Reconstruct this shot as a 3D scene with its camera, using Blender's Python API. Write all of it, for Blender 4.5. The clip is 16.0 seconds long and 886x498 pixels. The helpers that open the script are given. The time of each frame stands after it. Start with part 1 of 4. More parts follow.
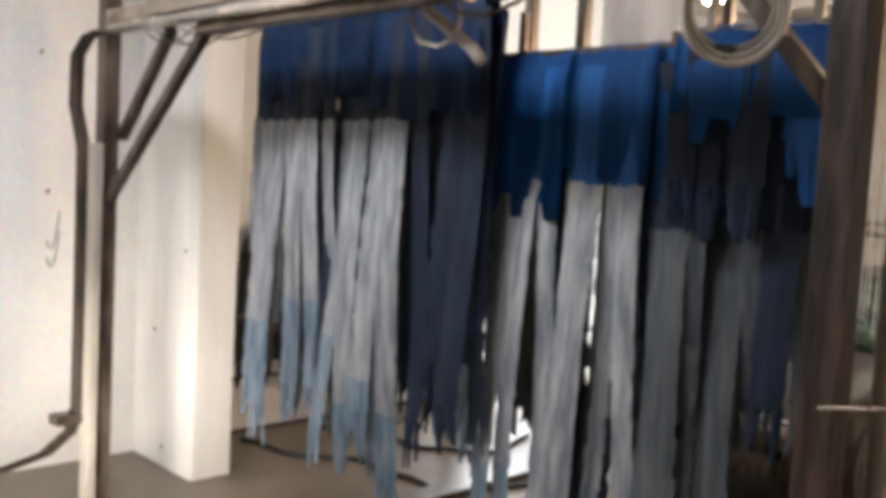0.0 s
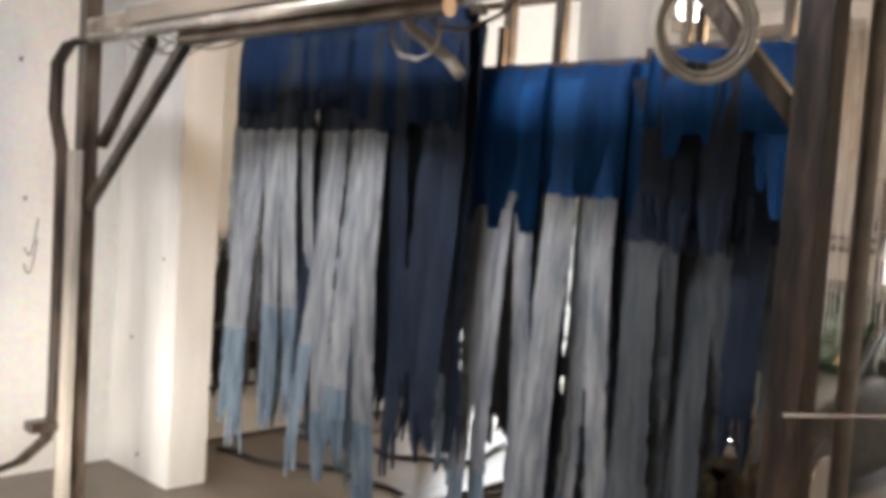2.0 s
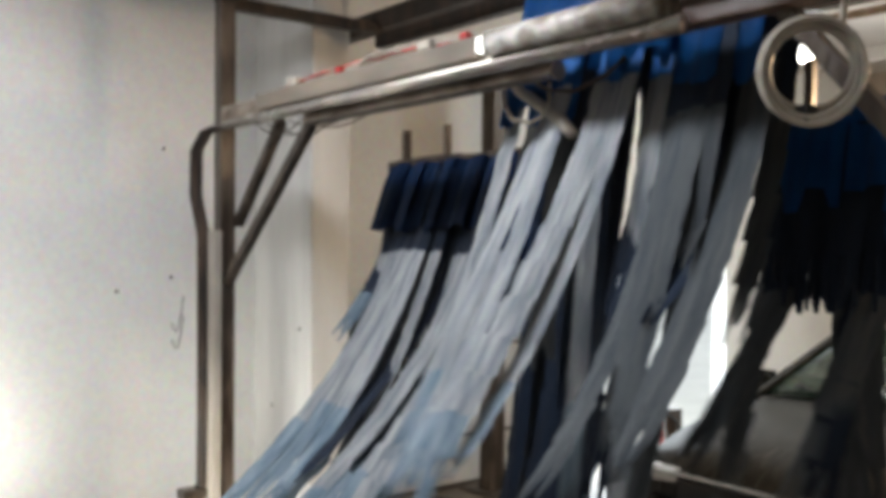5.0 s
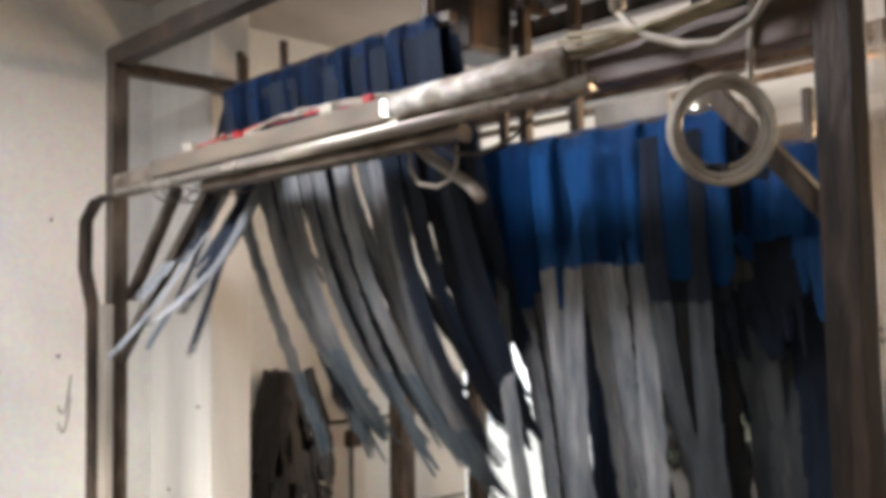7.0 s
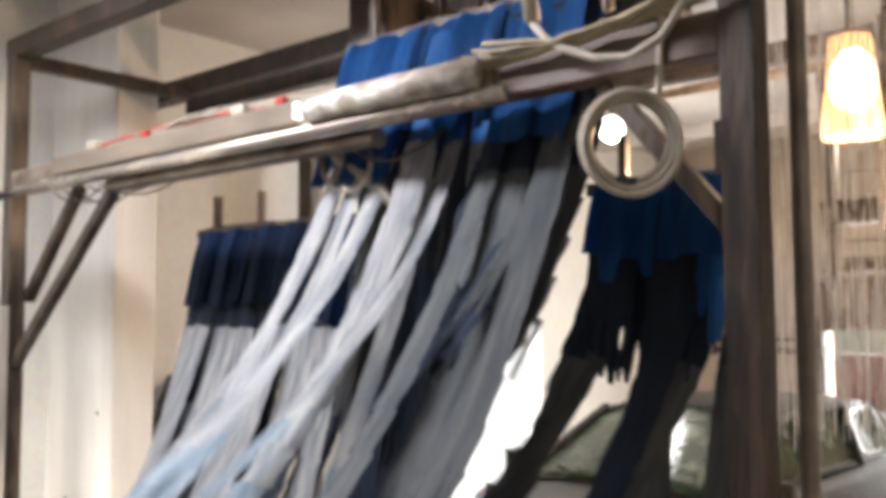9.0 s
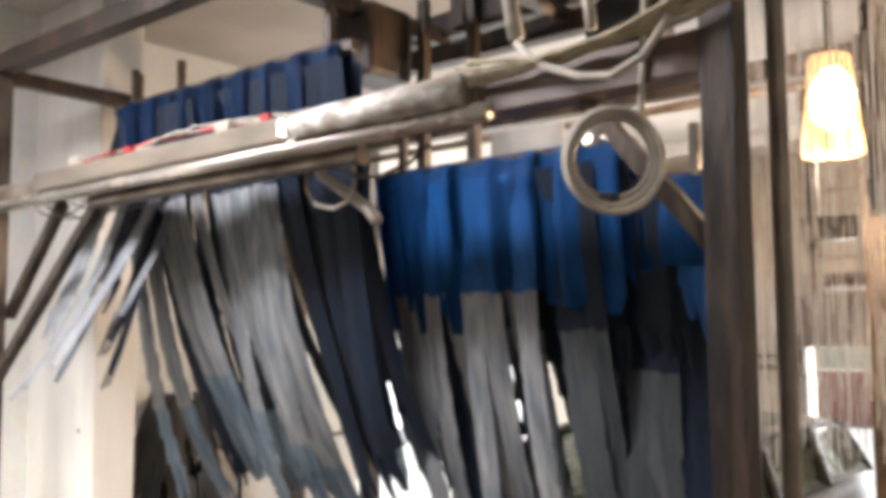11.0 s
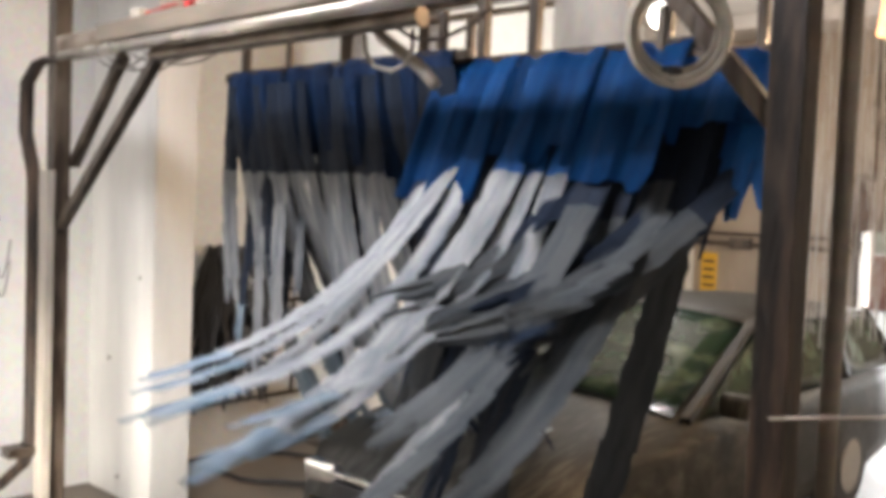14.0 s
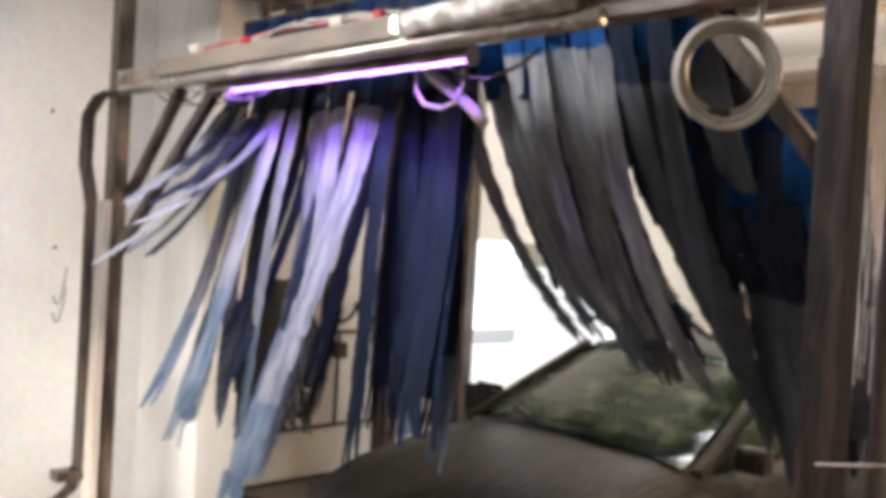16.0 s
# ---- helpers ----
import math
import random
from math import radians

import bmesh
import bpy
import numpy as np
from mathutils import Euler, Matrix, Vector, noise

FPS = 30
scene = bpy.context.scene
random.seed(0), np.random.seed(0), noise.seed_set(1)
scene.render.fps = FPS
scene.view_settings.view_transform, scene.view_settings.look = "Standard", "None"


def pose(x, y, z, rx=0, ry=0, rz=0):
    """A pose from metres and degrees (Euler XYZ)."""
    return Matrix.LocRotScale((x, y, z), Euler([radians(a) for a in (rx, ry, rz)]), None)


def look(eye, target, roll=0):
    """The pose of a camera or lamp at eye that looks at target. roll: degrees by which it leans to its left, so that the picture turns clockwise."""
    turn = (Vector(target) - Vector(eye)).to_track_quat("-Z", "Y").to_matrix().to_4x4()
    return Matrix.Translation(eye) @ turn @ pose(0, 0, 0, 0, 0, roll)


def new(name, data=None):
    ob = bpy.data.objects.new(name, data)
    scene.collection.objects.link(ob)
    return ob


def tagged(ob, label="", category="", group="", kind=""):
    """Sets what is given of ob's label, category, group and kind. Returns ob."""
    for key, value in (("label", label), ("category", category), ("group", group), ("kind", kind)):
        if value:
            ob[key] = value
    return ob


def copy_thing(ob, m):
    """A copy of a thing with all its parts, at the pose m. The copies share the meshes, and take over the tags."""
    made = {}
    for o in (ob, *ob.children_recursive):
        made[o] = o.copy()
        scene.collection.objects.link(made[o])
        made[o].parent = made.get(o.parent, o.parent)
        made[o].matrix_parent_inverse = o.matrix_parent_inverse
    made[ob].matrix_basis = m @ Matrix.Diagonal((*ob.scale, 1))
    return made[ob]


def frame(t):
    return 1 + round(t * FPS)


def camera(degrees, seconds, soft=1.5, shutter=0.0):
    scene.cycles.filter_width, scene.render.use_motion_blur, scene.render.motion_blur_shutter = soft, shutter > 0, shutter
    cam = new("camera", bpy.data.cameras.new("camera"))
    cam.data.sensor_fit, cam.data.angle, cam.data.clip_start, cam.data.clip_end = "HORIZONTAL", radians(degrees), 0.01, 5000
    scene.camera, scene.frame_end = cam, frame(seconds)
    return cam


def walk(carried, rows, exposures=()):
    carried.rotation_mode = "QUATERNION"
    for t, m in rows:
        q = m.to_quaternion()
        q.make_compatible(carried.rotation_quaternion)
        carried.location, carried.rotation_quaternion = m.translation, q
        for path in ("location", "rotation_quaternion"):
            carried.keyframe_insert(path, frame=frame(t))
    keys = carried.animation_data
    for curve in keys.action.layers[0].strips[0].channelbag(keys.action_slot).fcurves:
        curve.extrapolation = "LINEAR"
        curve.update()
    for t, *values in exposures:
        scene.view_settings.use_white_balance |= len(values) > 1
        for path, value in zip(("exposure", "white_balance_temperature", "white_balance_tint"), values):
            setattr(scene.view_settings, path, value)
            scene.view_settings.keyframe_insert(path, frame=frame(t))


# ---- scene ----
cam = camera(50.5, 16.0, soft=5.4, shutter=0.5)
CAMERA_ROWS = [
    (0, pose(0.001, -0.001, 2.00, 85.53, -3.16, 45.93)),
    (0.5, pose(0.010, -0.010, 2.00, 85.34, -4.63, 44.55)),
    (1, pose(0.023, -0.024, 2.00, 86.17, -4.77, 43.60)),
    (1.5, pose(0.041, -0.043, 2.00, 87.14, -4.50, 43.84)),
    (2, pose(0.040, -0.041, 2.00, 86.28, -3.72, 44.59)),
    (2.5, pose(0.063, -0.063, 2.00, 86.01, -3.68, 44.99)),
    (3, pose(0.083, -0.077, 2.00, 84.90, -1.91, 47.20)),
    (3.5, pose(0.107, -0.092, 2.00, 84.36, -1.62, 49.13)),
    (4, pose(0.129, -0.095, 2.00, 86.56, -1.90, 53.71)),
    (4.2, pose(0.131, -0.098, 2.00, 87.06, -1.62, 53.24)),
    (6.3, pose(0.055, -0.044, 2.00, 94.09, 1.57, 51.17)),
    (6.5, pose(0.033, -0.028, 2.00, 93.93, 1.50, 49.55)),
    (7, pose(0.005, -0.005, 2.00, 93.86, 0.97, 46.43)),
    (7.5, pose(-0.000, 0.000, 2.00, 94.07, 0.70, 44.34)),
    (8, pose(0.002, -0.002, 2.00, 93.72, 0.39, 42.69)),
    (8.5, pose(-0.003, 0.004, 2.00, 94.04, 0.16, 41.65)),
    (9, pose(-0.000, 0.000, 2.00, 94.20, 0.30, 41.00)),
    (11.5, pose(0.008, -0.009, 2.00, 95.50, 0.35, 39.86)),
    (12, pose(0.017, -0.021, 2.00, 95.72, 0.44, 39.62)),
    (12.5, pose(0.021, -0.025, 2.00, 95.58, 0.64, 39.34)),
    (13, pose(0.044, -0.054, 2.00, 94.97, 0.58, 39.01)),
    (13.5, pose(0.020, -0.024, 2.00, 91.48, -1.29, 39.67)),
    (14, pose(0.021, -0.023, 2.00, 87.00, -2.29, 43.21)),
    (14.2, pose(0.033, -0.034, 2.00, 87.02, -3.50, 44.00)),
    (14.5, pose(0.053, -0.053, 2.00, 87.93, -5.35, 45.22)),
    (15, pose(0.082, -0.082, 2.00, 87.05, -4.50, 45.18)),
    (15.5, pose(0.081, -0.080, 2.00, 88.52, -3.50, 45.23)),
    (16, pose(0.043, -0.042, 2.00, 89.06, -3.40, 46.08)),
]
walk(cam, CAMERA_ROWS, exposures=[(0, 0.2, 6250, 10), (0.5, 0.42, 6250, 10), (1.0, 0.44, 6250, 10), (1.6, 0.26, 6250, 10), (3.0, 0.12, 6150, 9), (4.0, -0.3, 5950, 5), (6.5, -0.2, 6100, 8), (7.2, 0.12, 6200, 10), (8.0, 0.26, 6250, 10), (9.0, 0.38, 6350, 11), (13.0, 0.54, 6200, 10), (14.0, 0.3, 6250, 10), (16.0, 0.2, 6250, 10)])

# ---- world and light ----
# x runs across the tunnel, y upstream (against the car's way), z up.
world = bpy.data.worlds.new("sky")
scene.world = world
world.use_nodes = True
sky = world.node_tree.nodes.new("ShaderNodeTexSky")
sky.sky_type, sky.sun_disc, sky.sun_elevation, sky.sun_rotation = "NISHITA", False, radians(38), radians(250)
world.node_tree.links.new(sky.outputs["Color"], world.node_tree.nodes["Background"].inputs["Color"])
world.node_tree.nodes["Background"].inputs["Strength"].default_value = 0.12


def area(name, eye, target, sx, sy, watts, colour):
    data = bpy.data.lights.new(name, "AREA")
    data.shape, data.size, data.size_y, data.energy, data.color = "RECTANGLE", sx, sy, watts, colour
    ob = new(name, data)
    ob.matrix_world = look(eye, target)
    return ob


sun_data = bpy.data.lights.new("sun", "SUN")
sun_data.energy, sun_data.angle, sun_data.color = 5.0, radians(0.5), (1.0, 0.95, 0.86)
sun = new("sun", sun_data)
sun.matrix_world = look((-12, 16, 14), (-6, 9, 0))

area("daylight_side_door", (-6.75, 7.7, 0.95), (0, 7.2, 0.6), 2.6, 2.0, 120, (1.0, 0.99, 0.97))
area("daylight_entrance", (-2.9, 12.35, 0.9), (-2.9, 0, 0.8), 2.3, 1.8, 150, (1.0, 0.98, 0.95))
area("tube_light_near", (-3.3, 1.0, 4.0), (-3.3, 1.0, 0), 2.3, 0.5, 150, (1.0, 0.957, 0.975))
# two unseen fill lamps, added to lift the side wall and the end
area("fill_light_far", (-5.2, 0.2, 4.0), (-5.2, 0.2, 0), 0.16, 1.9, 34, (1.0, 0.955, 0.95))
area("fill_light_end", (-1.2, 10.8, 4.0), (-2.2, 10.4, 0), 2.3, 0.16, 165, (1.0, 0.86, 0.68))
area("flood_light_wall", (-5.35, 0.3, 0.55), (-6.4, 0.85, 0.75), 0.5, 0.5, 30, (1.0, 0.91, 0.79)).data.spread = radians(130)
area("flood_light_pier", (-4.2, 0.9, 0.05), (-5.7, 3.2, 0.45), 0.7, 0.7, 15, (1.0, 0.9, 0.78)).data.spread = radians(60)
bulb_data = bpy.data.lights.new("hanging_lamp_light", "POINT")
bulb_data.energy, bulb_data.color, bulb_data.shadow_soft_size = 170, (1.0, 0.66, 0.38), 0.12
round_data = bpy.data.lights.new("round_lamp_light", "POINT")
round_data.energy, round_data.color, round_data.shadow_soft_size = 100, (1.0, 0.96, 0.9), 0.12
new("round_lamp_light", round_data).location = (-4.62, 7.8, 3.62)
new("hanging_lamp_light", bulb_data).location = (-1.37, 4.54, 2.68)

# ---- materials ----


def material(name, base, rough=0.6, metal=0.0, dark=0.6, scale=4.0, stretch=(1, 1, 1), bump=0.15, bump_scale=60.0, tint=None, vary=0.0, dirt=0.5, coords="Object"):
    m = bpy.data.materials.new(name)
    m.use_nodes = True
    nt = m.node_tree
    bsdf = nt.nodes["Principled BSDF"]
    tc = nt.nodes.new("ShaderNodeTexCoord")
    mp = nt.nodes.new("ShaderNodeMapping")
    mp.inputs["Scale"].default_value = stretch
    nt.links.new(tc.outputs[coords], mp.inputs["Vector"])
    if vary:
        # the object's colour holds a strip's own number (red) and how far down the strip a piece hangs (green)
        inf = nt.nodes.new("ShaderNodeObjectInfo")
        sep = nt.nodes.new("ShaderNodeSeparateColor")
        nt.links.new(inf.outputs["Color"], sep.inputs["Color"])
        comb = nt.nodes.new("ShaderNodeCombineXYZ")
        for s, src, k in (("X", "Red", 40.0), ("Y", "Red", 23.0), ("Z", "Green", -32 * 0.16 * stretch[2])):
            mul = nt.nodes.new("ShaderNodeMath")
            mul.operation, mul.inputs[1].default_value = "MULTIPLY", k
            nt.links.new(sep.outputs[src], mul.inputs[0])
            nt.links.new(mul.outputs["Value"], comb.inputs[s])
        nt.links.new(comb.outputs["Vector"], mp.inputs["Location"])
    n1 = nt.nodes.new("ShaderNodeTexNoise")
    n1.inputs["Scale"].default_value, n1.inputs["Detail"].default_value = scale, 6
    nt.links.new(mp.outputs["Vector"], n1.inputs["Vector"])
    n2 = nt.nodes.new("ShaderNodeTexNoise")
    n2.inputs["Scale"].default_value, n2.inputs["Detail"].default_value = bump_scale, 4
    nt.links.new(mp.outputs["Vector"], n2.inputs["Vector"])
    ramp = nt.nodes.new("ShaderNodeValToRGB")
    ramp.color_ramp.elements[0].position, ramp.color_ramp.elements[1].position = 0.5 - dirt * 0.4, 0.5 + 0.25
    c0 = tint if tint else tuple(b * dark for b in base)
    ramp.color_ramp.elements[0].color, ramp.color_ramp.elements[1].color = (*c0, 1), (*base, 1)
    nt.links.new(n1.outputs["Fac"], ramp.inputs["Fac"])
    mix = nt.nodes.new("ShaderNodeMix")
    mix.data_type, mix.blend_type = "RGBA", "MULTIPLY"
    mix.inputs["Factor"].default_value = 0.35
    nt.links.new(ramp.outputs["Color"], mix.inputs[6])
    nt.links.new(n2.outputs["Color"], mix.inputs[7])
    last = mix.outputs[2]
    gain = nt.nodes.new("ShaderNodeHueSaturation")
    gain.inputs["Value"].default_value = 1.2
    nt.links.new(last, gain.inputs["Color"])
    if vary:
        rng = nt.nodes.new("ShaderNodeMapRange")
        rng.inputs["To Min"].default_value, rng.inputs["To Max"].default_value = 1.2 - vary, 1.2 + vary
        nt.links.new(sep.outputs["Red"], rng.inputs["Value"])
        nt.links.new(rng.outputs["Result"], gain.inputs["Value"])
    nt.links.new(gain.outputs["Color"], bsdf.inputs["Base Color"])
    rr = nt.nodes.new("ShaderNodeMapRange")
    rr.inputs["To Min"].default_value, rr.inputs["To Max"].default_value = max(rough - 0.15, 0.03), min(rough + 0.15, 1)
    nt.links.new(n1.outputs["Fac"], rr.inputs["Value"])
    nt.links.new(rr.outputs["Result"], bsdf.inputs["Roughness"])
    bsdf.inputs["Metallic"].default_value = metal
    if "felt" in name or "car_paint" in name:
        bsdf.inputs["Specular IOR Level"].default_value = 0.22
    bp = nt.nodes.new("ShaderNodeBump")
    bp.inputs["Strength"].default_value, bp.inputs["Distance"].default_value = bump, 0.01
    nt.links.new(n2.outputs["Fac"], bp.inputs["Height"])
    nt.links.new(bp.outputs["Normal"], bsdf.inputs["Normal"])
    return m


def glow(name, colour, strength):
    m = bpy.data.materials.new(name)
    m.use_nodes = True
    b = m.node_tree.nodes["Principled BSDF"]
    b.inputs["Base Color"].default_value = (*colour, 1)
    b.inputs["Emission Color"].default_value = (*colour, 1)
    b.inputs["Emission Strength"].default_value = strength
    return m


def glass(name, colour, rough=0.03, ior=1.45, transmission=1.0):
    m = bpy.data.materials.new(name)
    m.use_nodes = True
    b = m.node_tree.nodes["Principled BSDF"]
    b.inputs["Base Color"].default_value = (*colour, 1)
    b.inputs["Roughness"].default_value = rough
    b.inputs["IOR"].default_value = ior
    b.inputs["Transmission Weight"].default_value = transmission
    return m


M_WALL = material("white_painted_wall", (0.72, 0.71, 0.68), 0.45, dark=0.86, scale=1.6, bump=0.05, bump_scale=25)
M_PIER = material("white_panel", (0.7, 0.69, 0.66), 0.35, dark=0.8, scale=2.0, stretch=(3, 3, 0.5), bump=0.04)
M_CEIL = material("ceiling_board", (0.62, 0.57, 0.52), 0.7, dark=0.7, scale=1.2, bump=0.05)
M_FLOOR = material("wet_concrete", (0.19, 0.155, 0.12), 0.45, dark=0.5, scale=2.2, bump=0.3, bump_scale=30)
M_STEEL = material("brown_stained_steel", (0.15, 0.115, 0.085), 0.36, metal=0.2, tint=(0.035, 0.024, 0.016), scale=6, stretch=(2, 2, 0.5), bump=0.6, bump_scale=30, dirt=0.2)
M_POST = material("dark_wet_steel", (0.085, 0.05, 0.03), 0.5, tint=(0.012, 0.008, 0.005), scale=7, stretch=(3, 3, 0.5), bump=0.7, bump_scale=26, dirt=0.2)
M_TAN = material("stained_beige_plaster", (0.4, 0.32, 0.25), 0.5, dark=0.6, scale=2, stretch=(1.5, 1.5, 0.4), bump=0.15, bump_scale=25)
M_BOARD = material("wet_brown_board", (0.3, 0.2, 0.13), 0.35, dark=0.5, scale=4, stretch=(4, 4, 0.4), bump=0.4, bump_scale=20)
M_LINTEL = material("brown_painted_steel", (0.15, 0.095, 0.065), 0.4, tint=(0.06, 0.035, 0.025), scale=6, stretch=(0.4, 1, 4), bump=0.3)
M_PAINTED = material("cream_painted_steel", (0.5, 0.45, 0.38), 0.4, metal=0.0, dark=0.55, scale=6, stretch=(1, 1, 0.3), bump=0.2)
M_GALV = material("galvanised_steel", (0.46, 0.4, 0.33), 0.42, metal=0.5, tint=(0.12, 0.08, 0.05), scale=9, stretch=(0.6, 1, 1), bump=0.6, bump_scale=30)
M_PIPE = material("shiny_wet_pipe", (0.66, 0.6, 0.52), 0.24, metal=0.6, dark=0.55, scale=7, stretch=(0.5, 1, 1), bump=0.4, bump_scale=22)
M_TRAY = material("tan_stained_steel", (0.25, 0.205, 0.155), 0.45, dark=0.55, scale=3, stretch=(0.8, 1, 3), bump=0.25, bump_scale=18)
M_ALU = material("ribbed_clear_cover", (0.85, 0.82, 0.76), 0.2, metal=0.0, tint=(0.33, 0.29, 0.24), scale=9, stretch=(1, 1, 1.6), bump=1.0, bump_scale=34, dirt=0.15)
M_BLACK = material("black_rubber", (0.03, 0.03, 0.032), 0.5, dark=0.5, scale=9, bump=0.3)
M_HOSE = material("cream_hose", (0.55, 0.5, 0.41), 0.45, dark=0.6, scale=10, bump=0.2)
M_CABLE = material("yellowed_cable", (0.45, 0.38, 0.24), 0.5, dark=0.6, scale=20, bump=0.2)
M_GREY = material("grey_felt", (0.46, 0.465, 0.46), 0.6, tint=(0.17, 0.19, 0.215), scale=4, stretch=(7, 7, 0.9), bump=0.8, bump_scale=20, vary=0.16, dirt=0.35)
M_TIP = material("pale_blue_felt", (0.32, 0.38, 0.43), 0.55, tint=(0.1, 0.15, 0.2), scale=4, stretch=(7, 7, 0.9), bump=0.8, bump_scale=20, vary=0.2, dirt=0.3)
# dark felt, with the shade near the post put into its colour
M_DARKGREY = material("shaded_dark_grey_felt", (0.11, 0.118, 0.122), 0.55, tint=(0.045, 0.055, 0.065), scale=5, stretch=(6, 6, 0.7), bump=0.6, bump_scale=70, vary=0.25)
M_BLUE = material("blue_felt", (0.013, 0.115, 0.385), 0.5, dark=0.5, scale=5, stretch=(4, 4, 0.8), bump=0.5, bump_scale=70, vary=0.18)
M_DEEP = material("deep_blue_felt", (0.010, 0.040, 0.125), 0.5, dark=0.5, scale=5, stretch=(4, 4, 0.8), bump=0.5, bump_scale=40, vary=0.18)
M_NAVY = material("navy_felt", (0.016, 0.029, 0.056), 0.6, tint=(0.006, 0.011, 0.023), scale=5, stretch=(5, 5, 0.8), bump=0.5, bump_scale=70, vary=0.25)
M_PAINT = material("dark_wet_car_paint", (0.072, 0.07, 0.063), 0.5, metal=0.0, tint=(0.018, 0.018, 0.015), scale=4, stretch=(8, 1.2, 2), bump=0.5, bump_scale=9, dirt=0.1)
M_CARGLASS = material("green_tinted_glass", (0.12, 0.17, 0.12), 0.12, tint=(0.014, 0.034, 0.022), scale=5, bump=0.35, bump_scale=14, dirt=0.1)
M_CHROME = material("chrome", (0.7, 0.7, 0.7), 0.12, metal=1.0, dark=0.8, scale=10, bump=0.05)
M_YELLOW = material("yellow_sign_paint", (0.75, 0.42, 0.02), 0.5, dark=0.8, scale=12, bump=0.05)
M_RED = material("red_plastic", (0.55, 0.03, 0.03), 0.4, dark=0.7, scale=12, bump=0.05)
M_BRICK = material("brick", (0.32, 0.15, 0.11), 0.8, dark=0.6, scale=9, bump=0.4, vary=0.2)
M_DOOR = material("beige_door_panel", (0.36, 0.28, 0.21), 0.5, dark=0.7, scale=5, bump=0.1)
M_GROUND = material("pale_concrete_yard", (0.55, 0.54, 0.5), 0.8, dark=0.8, scale=2, bump=0.2)
M_WATER = glass("water", (0.9, 0.88, 0.84), 0.15, 1.33, 0.0)
M_WATER.node_tree.nodes["Principled BSDF"].inputs["Alpha"].default_value = 0.5
M_LAMP = glow("warm_lamp_glow", (1.0, 0.52, 0.19), 1.3)
M_BULB = glow("hot_lamp_core", (1.0, 0.82, 0.54), 7.0)
M_PURPLE = glow("violet_light", (0.36, 0.17, 1.0), 160.0)
M_TUBE = glow("tube_glow", (1.0, 0.95, 0.86), 9.0)
M_LENS = glow("small_lens_glow", (1.0, 0.97, 0.92), 6.0)
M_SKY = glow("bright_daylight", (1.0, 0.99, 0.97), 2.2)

# ---- building helpers ----


def mesh_of(name, bm, mat, smooth=False):
    me = bpy.data.meshes.new(name)
    bm.to_mesh(me)
    bm.free()
    for mt in (mat if isinstance(mat, (list, tuple)) else (mat,)):
        me.materials.append(mt)
    if smooth:
        for p in me.polygons:
            p.use_smooth = True
    return me


def part(name, bm, mat, parent=None, label="", smooth=False, m=None):
    ob = new(name, mesh_of(name, bm, mat, smooth))
    if parent:
        ob.parent = parent
    if m is not None:
        ob.matrix_basis = m
    if label:
        ob["label"] = label
    return ob


def structure(name, bm, mat, label, category):
    return tagged(part(name, bm, mat), label, category, kind="structure")


def thing(name, label, category, m=None, group=""):
    ob = new(name)
    ob.empty_display_size = 0.1
    if m is not None:
        ob.matrix_basis = m
    return tagged(ob, label, category, group)


def add_box(bm, lo, hi, bevel=0.0):
    r = bmesh.ops.create_cube(bm, size=1)
    vs = r["verts"]
    for v in vs:
        v.co = Vector([lo[i] + (v.co[i] + 0.5) * (hi[i] - lo[i]) for i in range(3)])
    if bevel:
        es = list({e for v in vs for e in v.link_edges})
        bmesh.ops.bevel(bm, geom=es, offset=bevel, segments=2, affect="EDGES", profile=0.6)
    return bm


def box(lo, hi, bevel=0.0):
    return add_box(bmesh.new(), lo, hi, bevel)


def add_tube(bm, pts, r, n=8, closed=False):
    pts = [Vector(p) for p in pts]
    rings = []
    side = None
    for i, p in enumerate(pts):
        if closed:
            d = pts[(i + 1) % len(pts)] - pts[i - 1]
        else:
            d = pts[min(i + 1, len(pts) - 1)] - pts[max(i - 1, 0)]
        d.normalize()
        if side is None:
            side = d.orthogonal().normalized()
        side = (side - d * side.dot(d)).normalized()
        up = d.cross(side)
        rings.append([bm.verts.new(p + r * (math.cos(2 * math.pi * k / n) * side + math.sin(2 * math.pi * k / n) * up)) for k in range(n)])
    for i in range(len(rings) - (0 if closed else 1)):
        a, b = rings[i], rings[(i + 1) % len(rings)]
        off = 0
        if closed and i == len(rings) - 1:
            off = min(range(n), key=lambda o: (a[0].co - b[o].co).length)
        for k in range(n):
            bm.faces.new((a[k], a[(k + 1) % n], b[(k + 1 + off) % n], b[(k + off) % n]))
    if not closed:
        bm.faces.new(rings[0][::-1])
        bm.faces.new(rings[-1])
    return bm


def tube(pts, r, n=8, closed=False):
    return add_tube(bmesh.new(), pts, r, n, closed)


def bar(a, b, w, h, bevel=0.004):
    """A square steel section from a to b."""
    a, b = Vector(a), Vector(b)
    d = b - a
    bm = box((-w / 2, -h / 2, 0), (w / 2, h / 2, d.length), bevel)
    turn = d.to_track_quat("Z", "Y").to_matrix().to_4x4()
    bmesh.ops.transform(bm, matrix=Matrix.Translation(a) @ turn, verts=bm.verts)
    return bm


def sag(a, b, drop, n=12, wob=0.0, seed=1):
    rnd = random.Random(seed)
    a, b = Vector(a), Vector(b)
    out = []
    for i in range(n + 1):
        s = i / n
        p = a.lerp(b, s)
        p.z -= drop * 4 * s * (1 - s)
        if 0 < i < n:
            p += Vector([rnd.uniform(-wob, wob) for _ in range(3)])
        out.append(p)
    return out


